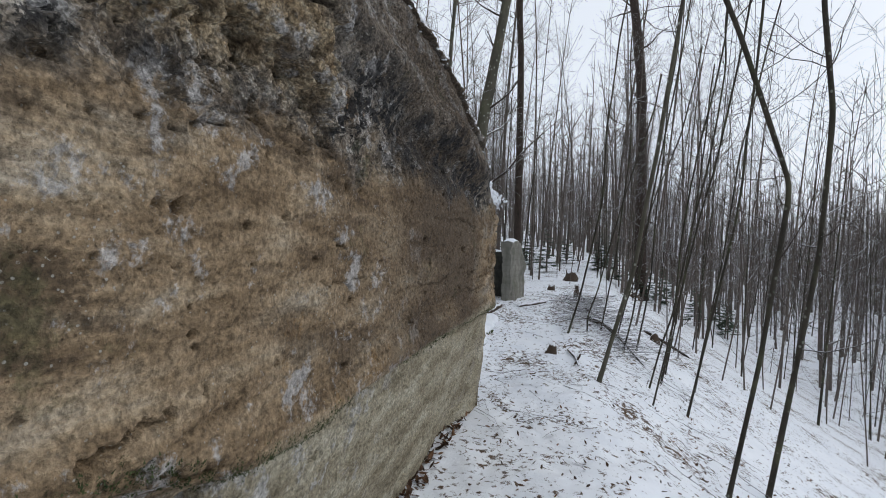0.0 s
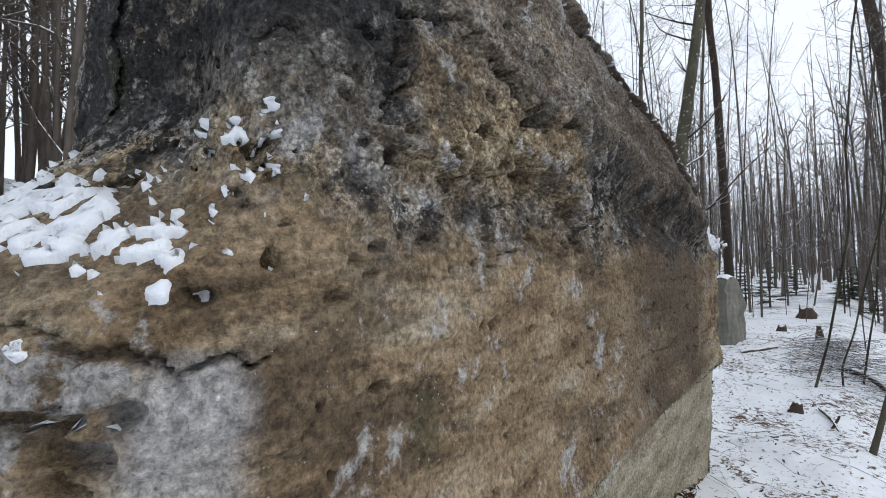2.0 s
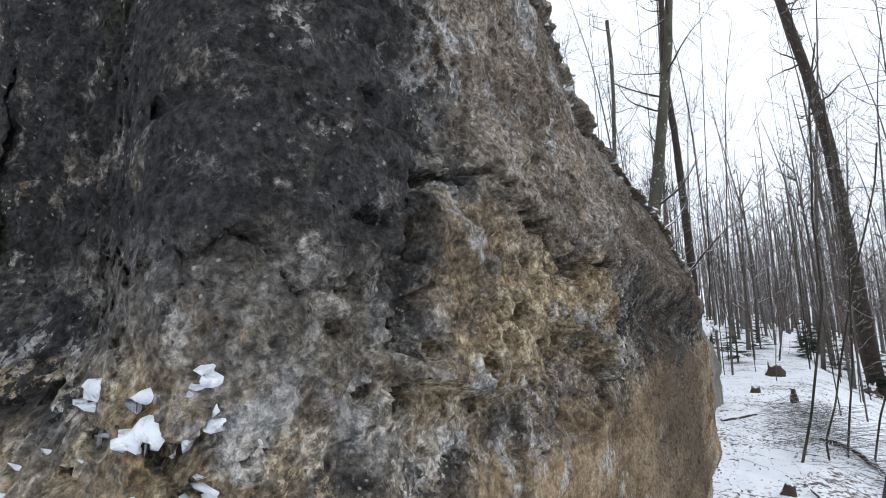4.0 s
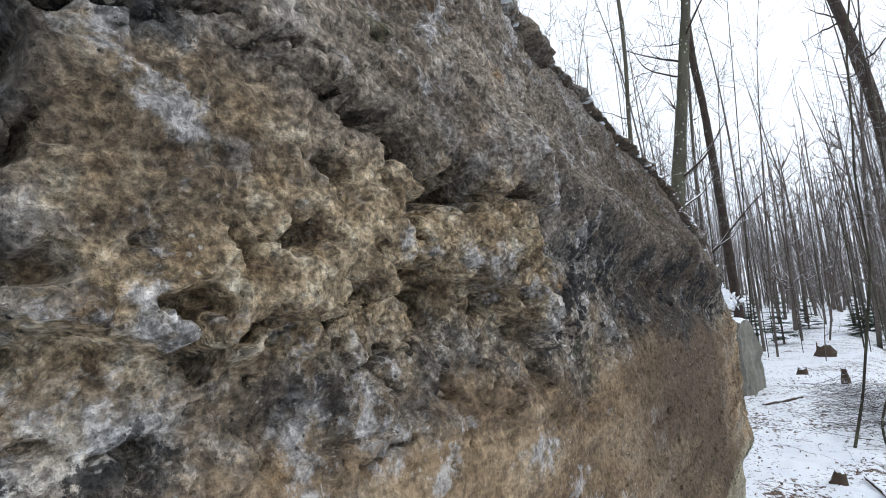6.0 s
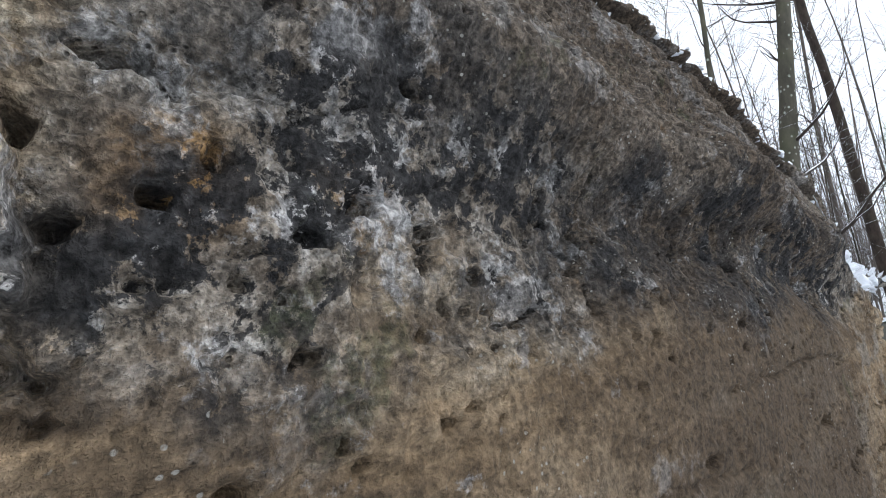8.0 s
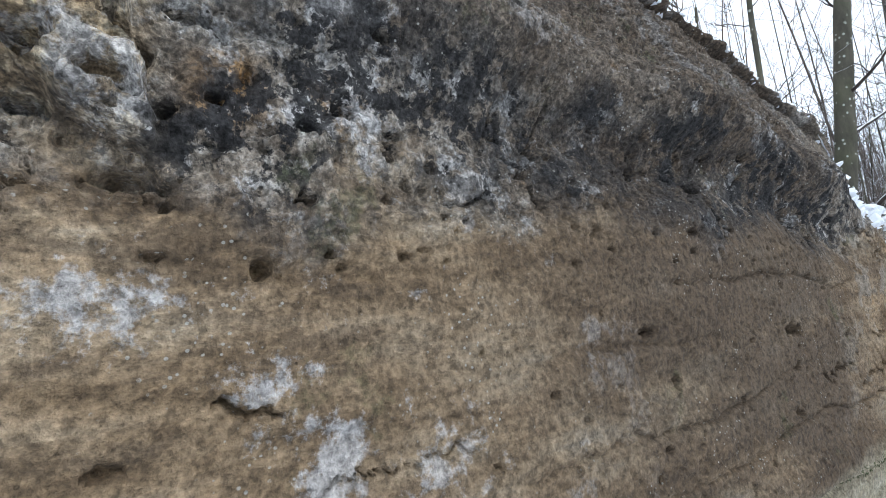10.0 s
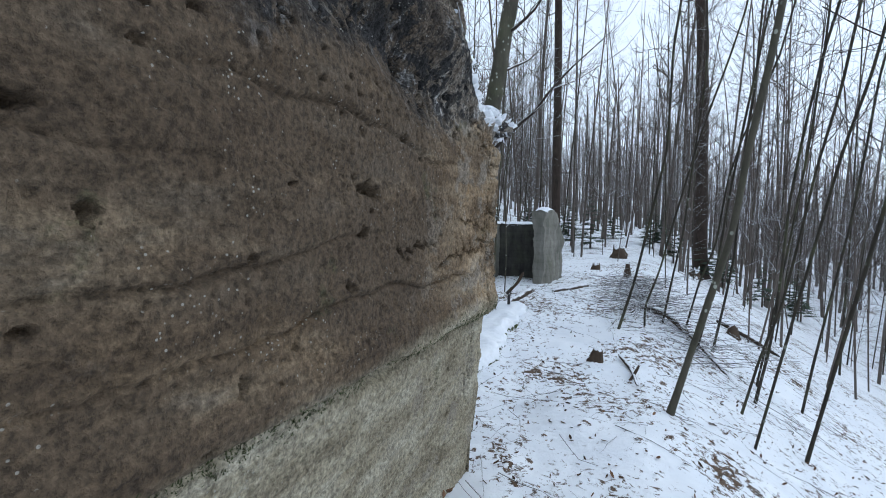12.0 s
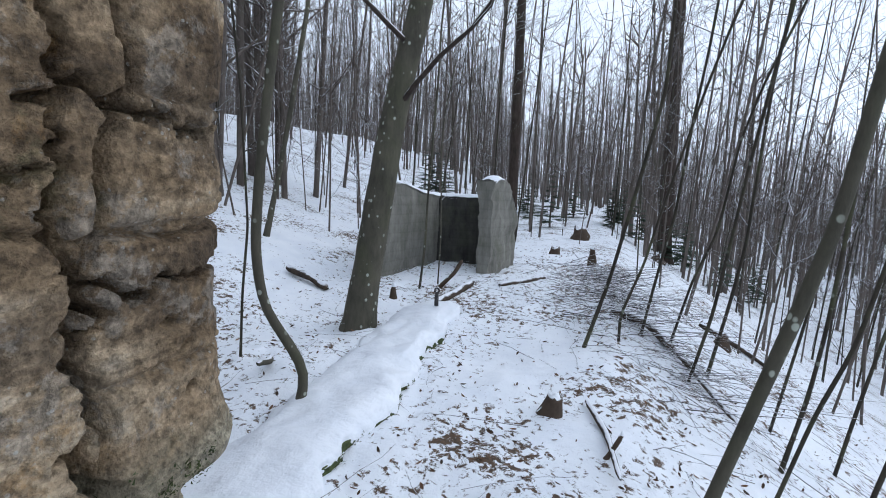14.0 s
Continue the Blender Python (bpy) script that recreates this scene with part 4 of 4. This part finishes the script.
shapes = [wood_shape(s, t, d, c, lo, ln) for s, t, d, c, lo, ln in (
    (1, 13, 0.12, 40, 0.25, 2.4), (2, 11, 0.085, 36, 0.2, 2.0), (3, 9, 0.06, 30, 0.2, 1.7), (4, 7, 0.042, 26, 0.15, 1.3), (5, 16, 0.22, 40, 0.4, 3.0),
    (6, 5, 0.032, 22, 0.15, 1.0), (7, 12, 0.1, 36, 0.3, 2.2), (8, 6, 0.038, 24, 0.2, 1.2))]
kinds = []
for tr, cr in shapes:
    ob = tagged(new("forest_tree"), "bare winter tree in the dense wood", "tree", "trees of the wood")
    part("trunk", tr, ob)
    part("crown", cr, ob, "bare twiggy crown")
    kinds.append(ob)
rng = np.random.default_rng(12)
placed = 0
used = [False] * len(kinds)
tries = 0
while placed < 300 and tries < 6000:
    tries += 1
    y = 9.5 + 42 * rng.random() ** 1.5
    x = rng.uniform(-0.75, 0.85) * (y + 4) + 1.0
    if abs(x + 1.6) < 1.7 and y < 12.5:
        continue
    if -1.0 < x < 1.2 and y < 13:
        continue
    near_me = y < 16
    k = int(rng.choice([2, 3, 5, 7], p=[.15, .3, .3, .25]) if near_me else rng.choice(8, p=[.17, .2, .15, .12, .06, .07, .16, .07]))
    m = pose(x, y, ground_at(x, y), rng.normal(0, 1.6), rng.normal(0.6, 1.8), rng.uniform(0, 360))
    if not used[k]:
        kinds[k].matrix_basis = m
        used[k] = True
    else:
        copy_thing(kinds[k], m)
    placed += 1
for k, ok in enumerate(used):
    if not ok:
        kinds[k].matrix_basis = pose(6 + k, 30, ground_at(6 + k, 30))

# the far wood: trunks past counting
def far_wood(seed, count, y0, y1, spread, thick, turn=False, boughs=16):
    rng = np.random.default_rng(seed)
    tubes = []
    for _ in range(count):
        y = rng.uniform(y0, y1)
        x = rng.uniform(-spread, spread) * (y + 5) + 2
        if turn:
            x, y = -5.5 - 22 * rng.random(), rng.uniform(-7, 14)
        z = ground_at(x, y)
        h = rng.uniform(7, 15)
        lean = rng.normal(0, 0.045, 2)
        s = np.linspace(0, 1, 5)
        bend = rng.normal(0, 0.25, 2)
        p = np.stack([x + lean[0] * h * s + bend[0] * s * (1 - s), y + lean[1] * h * s + bend[1] * s * (1 - s), z - 0.3 + h * s], 1)
        r = thick * rng.uniform(0.5, 1.6)
        rr = r * (1 - 0.85 * s)
        tubes.append(tube(p, rr, 4))
        for _ in range(boughs):
            k = rng.uniform(0.2, 0.98)
            o = np.array([np.interp(k, s, p[:, q]) for q in range(3)])
            a = rng.uniform(0, 6.28)
            d = np.array([math.cos(a), math.sin(a), rng.uniform(0.3, 1.3)])
            ln = rng.uniform(0.6, 2.2) * (1.2 - k * 0.7)
            b1 = o + d * ln * 0.5 + rng.normal(0, 0.08, 3)
            b2 = o + d * ln + rng.normal(0, 0.15, 3) + np.array([0, 0, 0.15])
            tubes.append(tube([o, b1, b2], [r * 0.36, r * 0.25, 0.006], 3))
            for _ in range(2):
                e = rng.normal(0, 0.35, 3) + np.array([0, 0, 0.25])
                tubes.append(tube([b1, b1 + e * 0.6, b1 + e * 1.3 + rng.normal(0, 0.08, 3)], [r * 0.14, 0.006, 0.003], 3))
    return tubes


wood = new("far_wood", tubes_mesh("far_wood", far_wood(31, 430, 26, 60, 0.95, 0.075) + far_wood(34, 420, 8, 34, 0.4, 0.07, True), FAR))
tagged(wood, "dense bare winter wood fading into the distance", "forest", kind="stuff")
# farthest trunks, with mist painted into the bark as a paler tone
haze = new("distant_wood", tubes_mesh("distant_wood", far_wood(32, 1900, 48, 105, 0.95, 0.1, False, 7), HAZED))
tagged(haze, "bare wood on the far slope, its bark paled for haze", "forest", kind="stuff")
# undergrowth of thin stems on the slope
thin = new("thicket", tubes_mesh("thicket", far_wood(33, 130, 11, 26, 0.85, 0.018), SAPLING))
tagged(thin, "thin bare saplings and brush between the trees", "undergrowth", kind="stuff")


# ---- litter ----
def leaf_scatter(seed, count, box, size, keep=None):
    """Curled dead leaves lying on the ground."""
    rng = np.random.default_rng(seed)
    vs, fs = [], []
    for _ in range(count):
        x, y = rng.uniform(box[0], box[1]), box[2] + (box[3] - box[2]) * rng.random() ** 1.4
        if keep and not keep(x, y):
            continue
        z = ground_at(x, y) + 0.035 * float(fractal(np.array([x]), np.array([y]), np.array([0.0]), 1.3, 3, seed=3)[0]) / (1 + ((x * x + (y - 5) ** 2) / 196)) + 0.012
        s = size * rng.uniform(0.5, 1.3)
        m = pose(x, y, z, rng.normal(0, 24), rng.normal(0, 24), rng.uniform(0, 360))
        curl = rng.uniform(0.1, 0.5) * s
        w = rng.uniform(0.28, 0.42) * s
        k = len(vs)
        for px, py, pz in ((-s, 0, curl * 0.6), (-s * 0.4, w, curl * 0.5), (-s * 0.4, 0, 0), (-s * 0.4, -w, curl * 0.5), (s * 0.35, w * 0.9, curl * 0.4), (s * 0.35, 0, 0), (s * 0.35, -w * 0.9, curl * 0.4), (s, 0, curl)):
            vs.append(m @ Vector((px, py, pz)))
        fs += [(k, k + 2, k + 1), (k, k + 3, k + 2), (k + 1, k + 2, k + 5, k + 4), (k + 2, k + 3, k + 6, k + 5), (k + 4, k + 5, k + 7), (k + 5, k + 6, k + 7)]
    return vs, fs


def clear_of_rock(x, y):
    return not (x < -0.7 and y < 4.5)


vs, fs = leaf_scatter(51, 4600, (-3.2, 3.4, 1.0, 14.0), 0.02, clear_of_rock)
leaves = new("dead_leaves", mesh_of("dead_leaves", vs, fs, LEAF, False))
tagged(leaves, "brown dead leaves poking through the snow", "leaves", kind="stuff")
vs, fs = leaf_scatter(52, 700, (-0.98, -0.78, 0.5, 4.5), 0.034)
foot = new("leaf_drift", mesh_of("leaf_drift", vs, fs, LEAF, False))
tagged(foot, "drift of brown leaves along the foot of the rock", "leaves", kind="stuff")


def twigs(seed, count, box, ln, thick):
    rng = np.random.default_rng(seed)
    out = []
    for _ in range(count):
        x, y = rng.uniform(box[0], box[1]), rng.uniform(box[2], box[3])
        if not clear_of_rock(x, y):
            continue
        a = rng.uniform(0, 6.28)
        l = ln * rng.uniform(0.3, 1.2)
        pts = []
        for s in np.linspace(-0.5, 0.5, 5):
            px, py = x + math.cos(a) * l * s, y + math.sin(a) * l * s
            a += rng.normal(0, 0.12)
            pts.append((px, py, ground_at(px, py) + 0.018 + rng.uniform(0, 0.02)))
        r = thick * rng.uniform(0.5, 1.3)
        out.append(tube(pts, np.linspace(r, r * 0.4, 5), 4))
    return out


tw = new("fallen_twigs", tubes_mesh("fallen_twigs", twigs(61, 330, (-2.4, 2.6, 3.5, 12), 0.5, 0.0035), TWIG))
tagged(tw, "thin fallen twigs lying on the snow", "twigs", kind="stuff")


def log(name, a, b, r, mat, label, lift=0.0, seed=0, category="log"):
    a = (a[0], a[1], ground_at(*a[:2]) + r * 0.6 + (a[2] if len(a) > 2 else 0))
    b = (b[0], b[1], ground_at(*b[:2]) + r * 0.6 + (b[2] if len(b) > 2 else 0))
    mid = [(a[k] + b[k]) / 2 + (0.03 if k != 2 else lift) for k in range(3)]
    path = resampled([a, mid, b], 16)
    rad = np.linspace(r, r * 0.65, 16)
    rad[0] *= 0.5
    rad[-1] *= 0.4
    ob = new(name, tubes_mesh(name, [rough_trunk(path, rad, 9, seed, 0.25)], mat))
    return tagged(ob, label, category)


log("fallen_log", (-1.55, 8.35), (-1.28, 9.55), 0.055, ROTTEN, "dark rotten log lying across the end of the wall", seed=1)
log("fallen_log", (-0.95, 9.5), (-0.45, 10.1), 0.05, ROTTEN, "short dark rotten log half buried in snow", seed=2)
log("fallen_log", (0.62, 9.2), (1.15, 7.6), 0.035, ROTTEN, "broken dark branch lying down the slope", seed=3)
log("fallen_log", (0.3, 9.0), (0.85, 8.6), 0.05, ROTTEN, "dark rotten branch in the brush heap", 0.08, seed=4)
log("fallen_log", (1.5, 10.5), (2.3, 10.2), 0.04, ROTTEN, "dark branch lying on the snowy slope", seed=5)
log("fallen_log", (0.02, 6.9), (0.16, 6.1), 0.022, ROTTEN, "crooked dark branch in the snow of the path edge", seed=6)
log("fallen_log", (-1.62, 9.2, 0.0), (-1.38, 9.3, 0.33), 0.03, STUMP, "broken pale branch stub leaning on the log", seed=7)
log("fallen_log", (-2.2, 6.75), (-2.08, 6.45, 0.1), 0.03, BEECH, "snow-dusted pale branch propped on the bank", seed=8)
log("fallen_log", (-3.4, 8.8), (-2.75, 8.6), 0.05, ROTTEN, "rotten log on the snowy bank", seed=9)


def stump(x, y, h, r, label, seed, tilt=0):
    h, r = h * 0.75, r * 0.75
    g = ground_at(x, y)
    k = 9
    path = np.stack([x + np.linspace(0, tilt, k), y + np.zeros(k), np.linspace(g - 0.05, g + h, k)], 1)
    p = rough_trunk(path, r * np.linspace(1.1, 0.7, k), 14, seed, 0.55, 0.5)
    p[-1, :, 2] += 0.9 * r * fractal(p[-1, :, 0], p[-1, :, 1], p[-1, :, 2], 20, 2, seed=seed)
    lid = np.repeat(p[-1:].mean(1, keepdims=True), 14, 1)
    ob = new("tree_stump", tubes_mesh("tree_stump", [np.concatenate([p, p[-1:] * 0.5 + lid * 0.5, lid], 0)], STUMP))
    tagged(ob, label, "stump")
    c = p[-1].mean(0)
    rim = np.linspace(0, 2 * np.pi, 14, endpoint=False)
    capm = [np.stack([c[0] + r * w * np.cos(rim), c[1] + r * w * np.sin(rim), c[2] + hh + 0 * rim], 1) for w, hh in ((0.72, -0.02), (0.62, 0.008), (0.35, 0.02), (0.0, 0.024))]
    part("snow_cap", tubes_mesh("snow_cap", [np.array(capm)], CAP), ob, "snow cap")
    return ob


stump(0.18, 11.9, 0.38, 0.075, "broken brown tree stump amid fallen brushwood", 1)
stump(1.62, 9.95, 0.17, 0.085, "low sawn tree stump on the slope", 2)
stump(-0.2, 6.7, 0.13, 0.055, "small dark stump poking through the snow", 3, 0.03)
stump(0.11, 6.35, 0.13, 0.018, "thin broken stem stub in the snow", 4, 0.07)
stump(-0.45, 13.2, 0.16, 0.11, "dark stump beside thin trees", 5)
stump(0.0, 17.5, 0.35, 0.22, "wide snow-capped stump on the level ground", 6)
stump(-2.0, 8.7, 0.22, 0.05, "dark rotten stump by the concrete bay", 7)
stump(2.6, 20.5, 0.3, 0.25, "wide snow-capped stump near the pine", 8)


# brush heap on the slope edge
def brush(seed, count, cx, cy, rx, ry, h):
    rng = np.random.default_rng(seed)
    out = []
    for _ in range(count):
        x, y = cx + rng.normal(0, rx), cy + rng.normal(0, ry)
        a = rng.normal(-0.9, 0.7)
        l = rng.uniform(0.3, 1.1)
        g = ground_at(x, y)
        z0 = g + abs(rng.normal(0, h))
        p = [(x, y, z0)]
        up = rng.uniform(-0.15, 0.35)
        for s in range(4):
            a += rng.normal(0, 0.2)
            q = p[-1]
            nx, ny = q[0] + math.cos(a) * l / 4, q[1] + math.sin(a) * l / 4
            p.append((nx, ny, max(q[2] + up * l / 4, ground_at(nx, ny) + 0.01)))
        r = rng.uniform(0.002, 0.006)
        out.append(tube(p, np.linspace(r, r * 0.4, 5), 4))
    return out


heap = new("brush_heap", tubes_mesh("brush_heap", brush(71, 330, 0.15, 9.9, 0.35, 0.9, 0.06) + brush(72, 90, 0.75, 8.2, 0.2, 0.5, 0.04), TWIG))
tagged(heap, "tangled heap of snow-dusted brushwood beside the path", "brushwood", kind="stuff")

# small steel eye standing in the end of the wall
eye_z = ground_at(-1.38, 8.25) + 0.17
marker = tagged(new("steel_peg"), "small dark steel peg with an eye standing on the wall end", "peg")
marker.location = (-1.38, 8.25, eye_z)
ring = []
for a in np.linspace(0, 2 * np.pi, 15)[:-1]:
    ring.append((0.022 * math.cos(a), 0, 0.1 + 0.022 * math.sin(a)))
part("eye", tubes_mesh("eye", [tube(ring + ring[:1], [0.009] * 15, 6)], STEEL), marker)
part("shank", tubes_mesh("shank", [tube([(0, 0, -0.05), (0, 0, 0.02), (0, 0, 0.082)], [0.022, 0.02, 0.016], 8)], STEEL), marker)


# moss tufts along the wall edge and on the rock's ledge
def tufts(seed, places, size):
    rng = np.random.default_rng(seed)
    vs, fs = [], []
    for x, y, z in places:
        for _ in range(5):
            a, b = rng.uniform(0, 6.28), rng.uniform(0.2, 1.3)
            d = Vector((math.cos(a) * math.cos(b), math.sin(a) * math.cos(b), math.sin(b))) * size * rng.uniform(0.5, 1.4)
            s = Vector((-math.sin(a), math.cos(a), 0)) * size * 0.22
            o = Vector((x, y, z)) + Vector(rng.normal(0, size * 0.5, 3))
            k = len(vs)
            vs += [o - s, o + s, o + d]
            fs.append((k, k + 1, k + 2))
    return vs, fs


rng = np.random.default_rng(81)
spots = []
for _ in range(900):
    r = rng.integers(int(wall_p.shape[0] * 0.66), int(wall_p.shape[0] * 0.86))
    c = rng.integers(0, wall_p.shape[1])
    if value_noise(wall_p[r, c, 0:1], wall_p[r, c, 1:2], wall_p[r, c, 2:3], 3.0, 9)[0] > -0.1:
        spots.append(tuple(wall_p[r, c]))
vs, fs = tufts(82, spots, 0.016)
mt = new("wall_moss", mesh_of("wall_moss", vs, fs, MOSS, False))
tagged(mt, "green moss tufts hanging on the low wall edge", "moss", kind="stuff")
face = np.where(rock_p[250, :, 0] > -0.85)[0]
spots = []
for _ in range(2600):
    c = int(rng.choice(face))
    r = int(np.argmax(rock_p[:rock_rows, c, 2] > ledge_z(rock_p[250, c, 1]) + rng.normal(-0.015, 0.018)))
    if value_noise(rock_p[r, c, 1:2], rock_p[r, c, 1:2] * 0, rock_p[r, c, 1:2] * 0, 2.2, 9)[0] > -0.25:
        spots.append(tuple(rock_p[r, c]))
vs, fs = tufts(83, spots, 0.008)
mt = new("ledge_moss", mesh_of("ledge_moss", vs, fs, MOSS, False))
tagged(mt, "dull green moss fringe along the rock ledge", "moss", kind="stuff")


# young firs in the wood behind
def fir_mesh(seed, h):
    rng = np.random.default_rng(seed)
    vs, fs = [], []
    for lev in np.linspace(0.12, 0.98, 13):
        ln = h * 0.33 * (1.05 - lev)
        for _ in range(9):
            a = rng.uniform(0, 6.28)
            d = Vector((math.cos(a), math.sin(a), rng.uniform(-0.25, 0.1)))
            s = Vector((-math.sin(a), math.cos(a), 0))
            o = Vector((0, 0, h * lev))
            for f in np.linspace(0.25, 1, 6):
                w = ln * 0.16 * (1.2 - f)
                c = o + d * ln * f
                for sg in (-1, 1):
                    k = len(vs)
                    vs += [c, c + s * sg * w * 2.4 + d * w + Vector((0, 0, -w * 0.5)), c + d * w * 1.5]
                    fs.append((k, k + 1, k + 2))
    return mesh_of("needles", vs, fs, NEEDLE, False), tubes_mesh("trunk", [tube([(0, 0, -0.1), (0, 0, h * 0.5), (0, 0, h)], [0.04, 0.025, 0.005], 6)], FAR)


needles, stem = fir_mesh(91, 2.4)
fir = tagged(new("young_fir"), "small dark green fir dusted with snow among the trees", "tree", "young firs")
part("needles", needles, fir)
part("trunk", stem, fir)
rng = np.random.default_rng(92)
for k in range(22):
    x, y = rng.uniform(-6, 9), rng.uniform(21, 34)
    m = pose(x, y, ground_at(x, y), 0, 0, rng.uniform(0, 360)) @ Matrix.Scale(1, 4)
    if k:
        copy_thing(fir, m)
    else:
        fir.matrix_basis = m
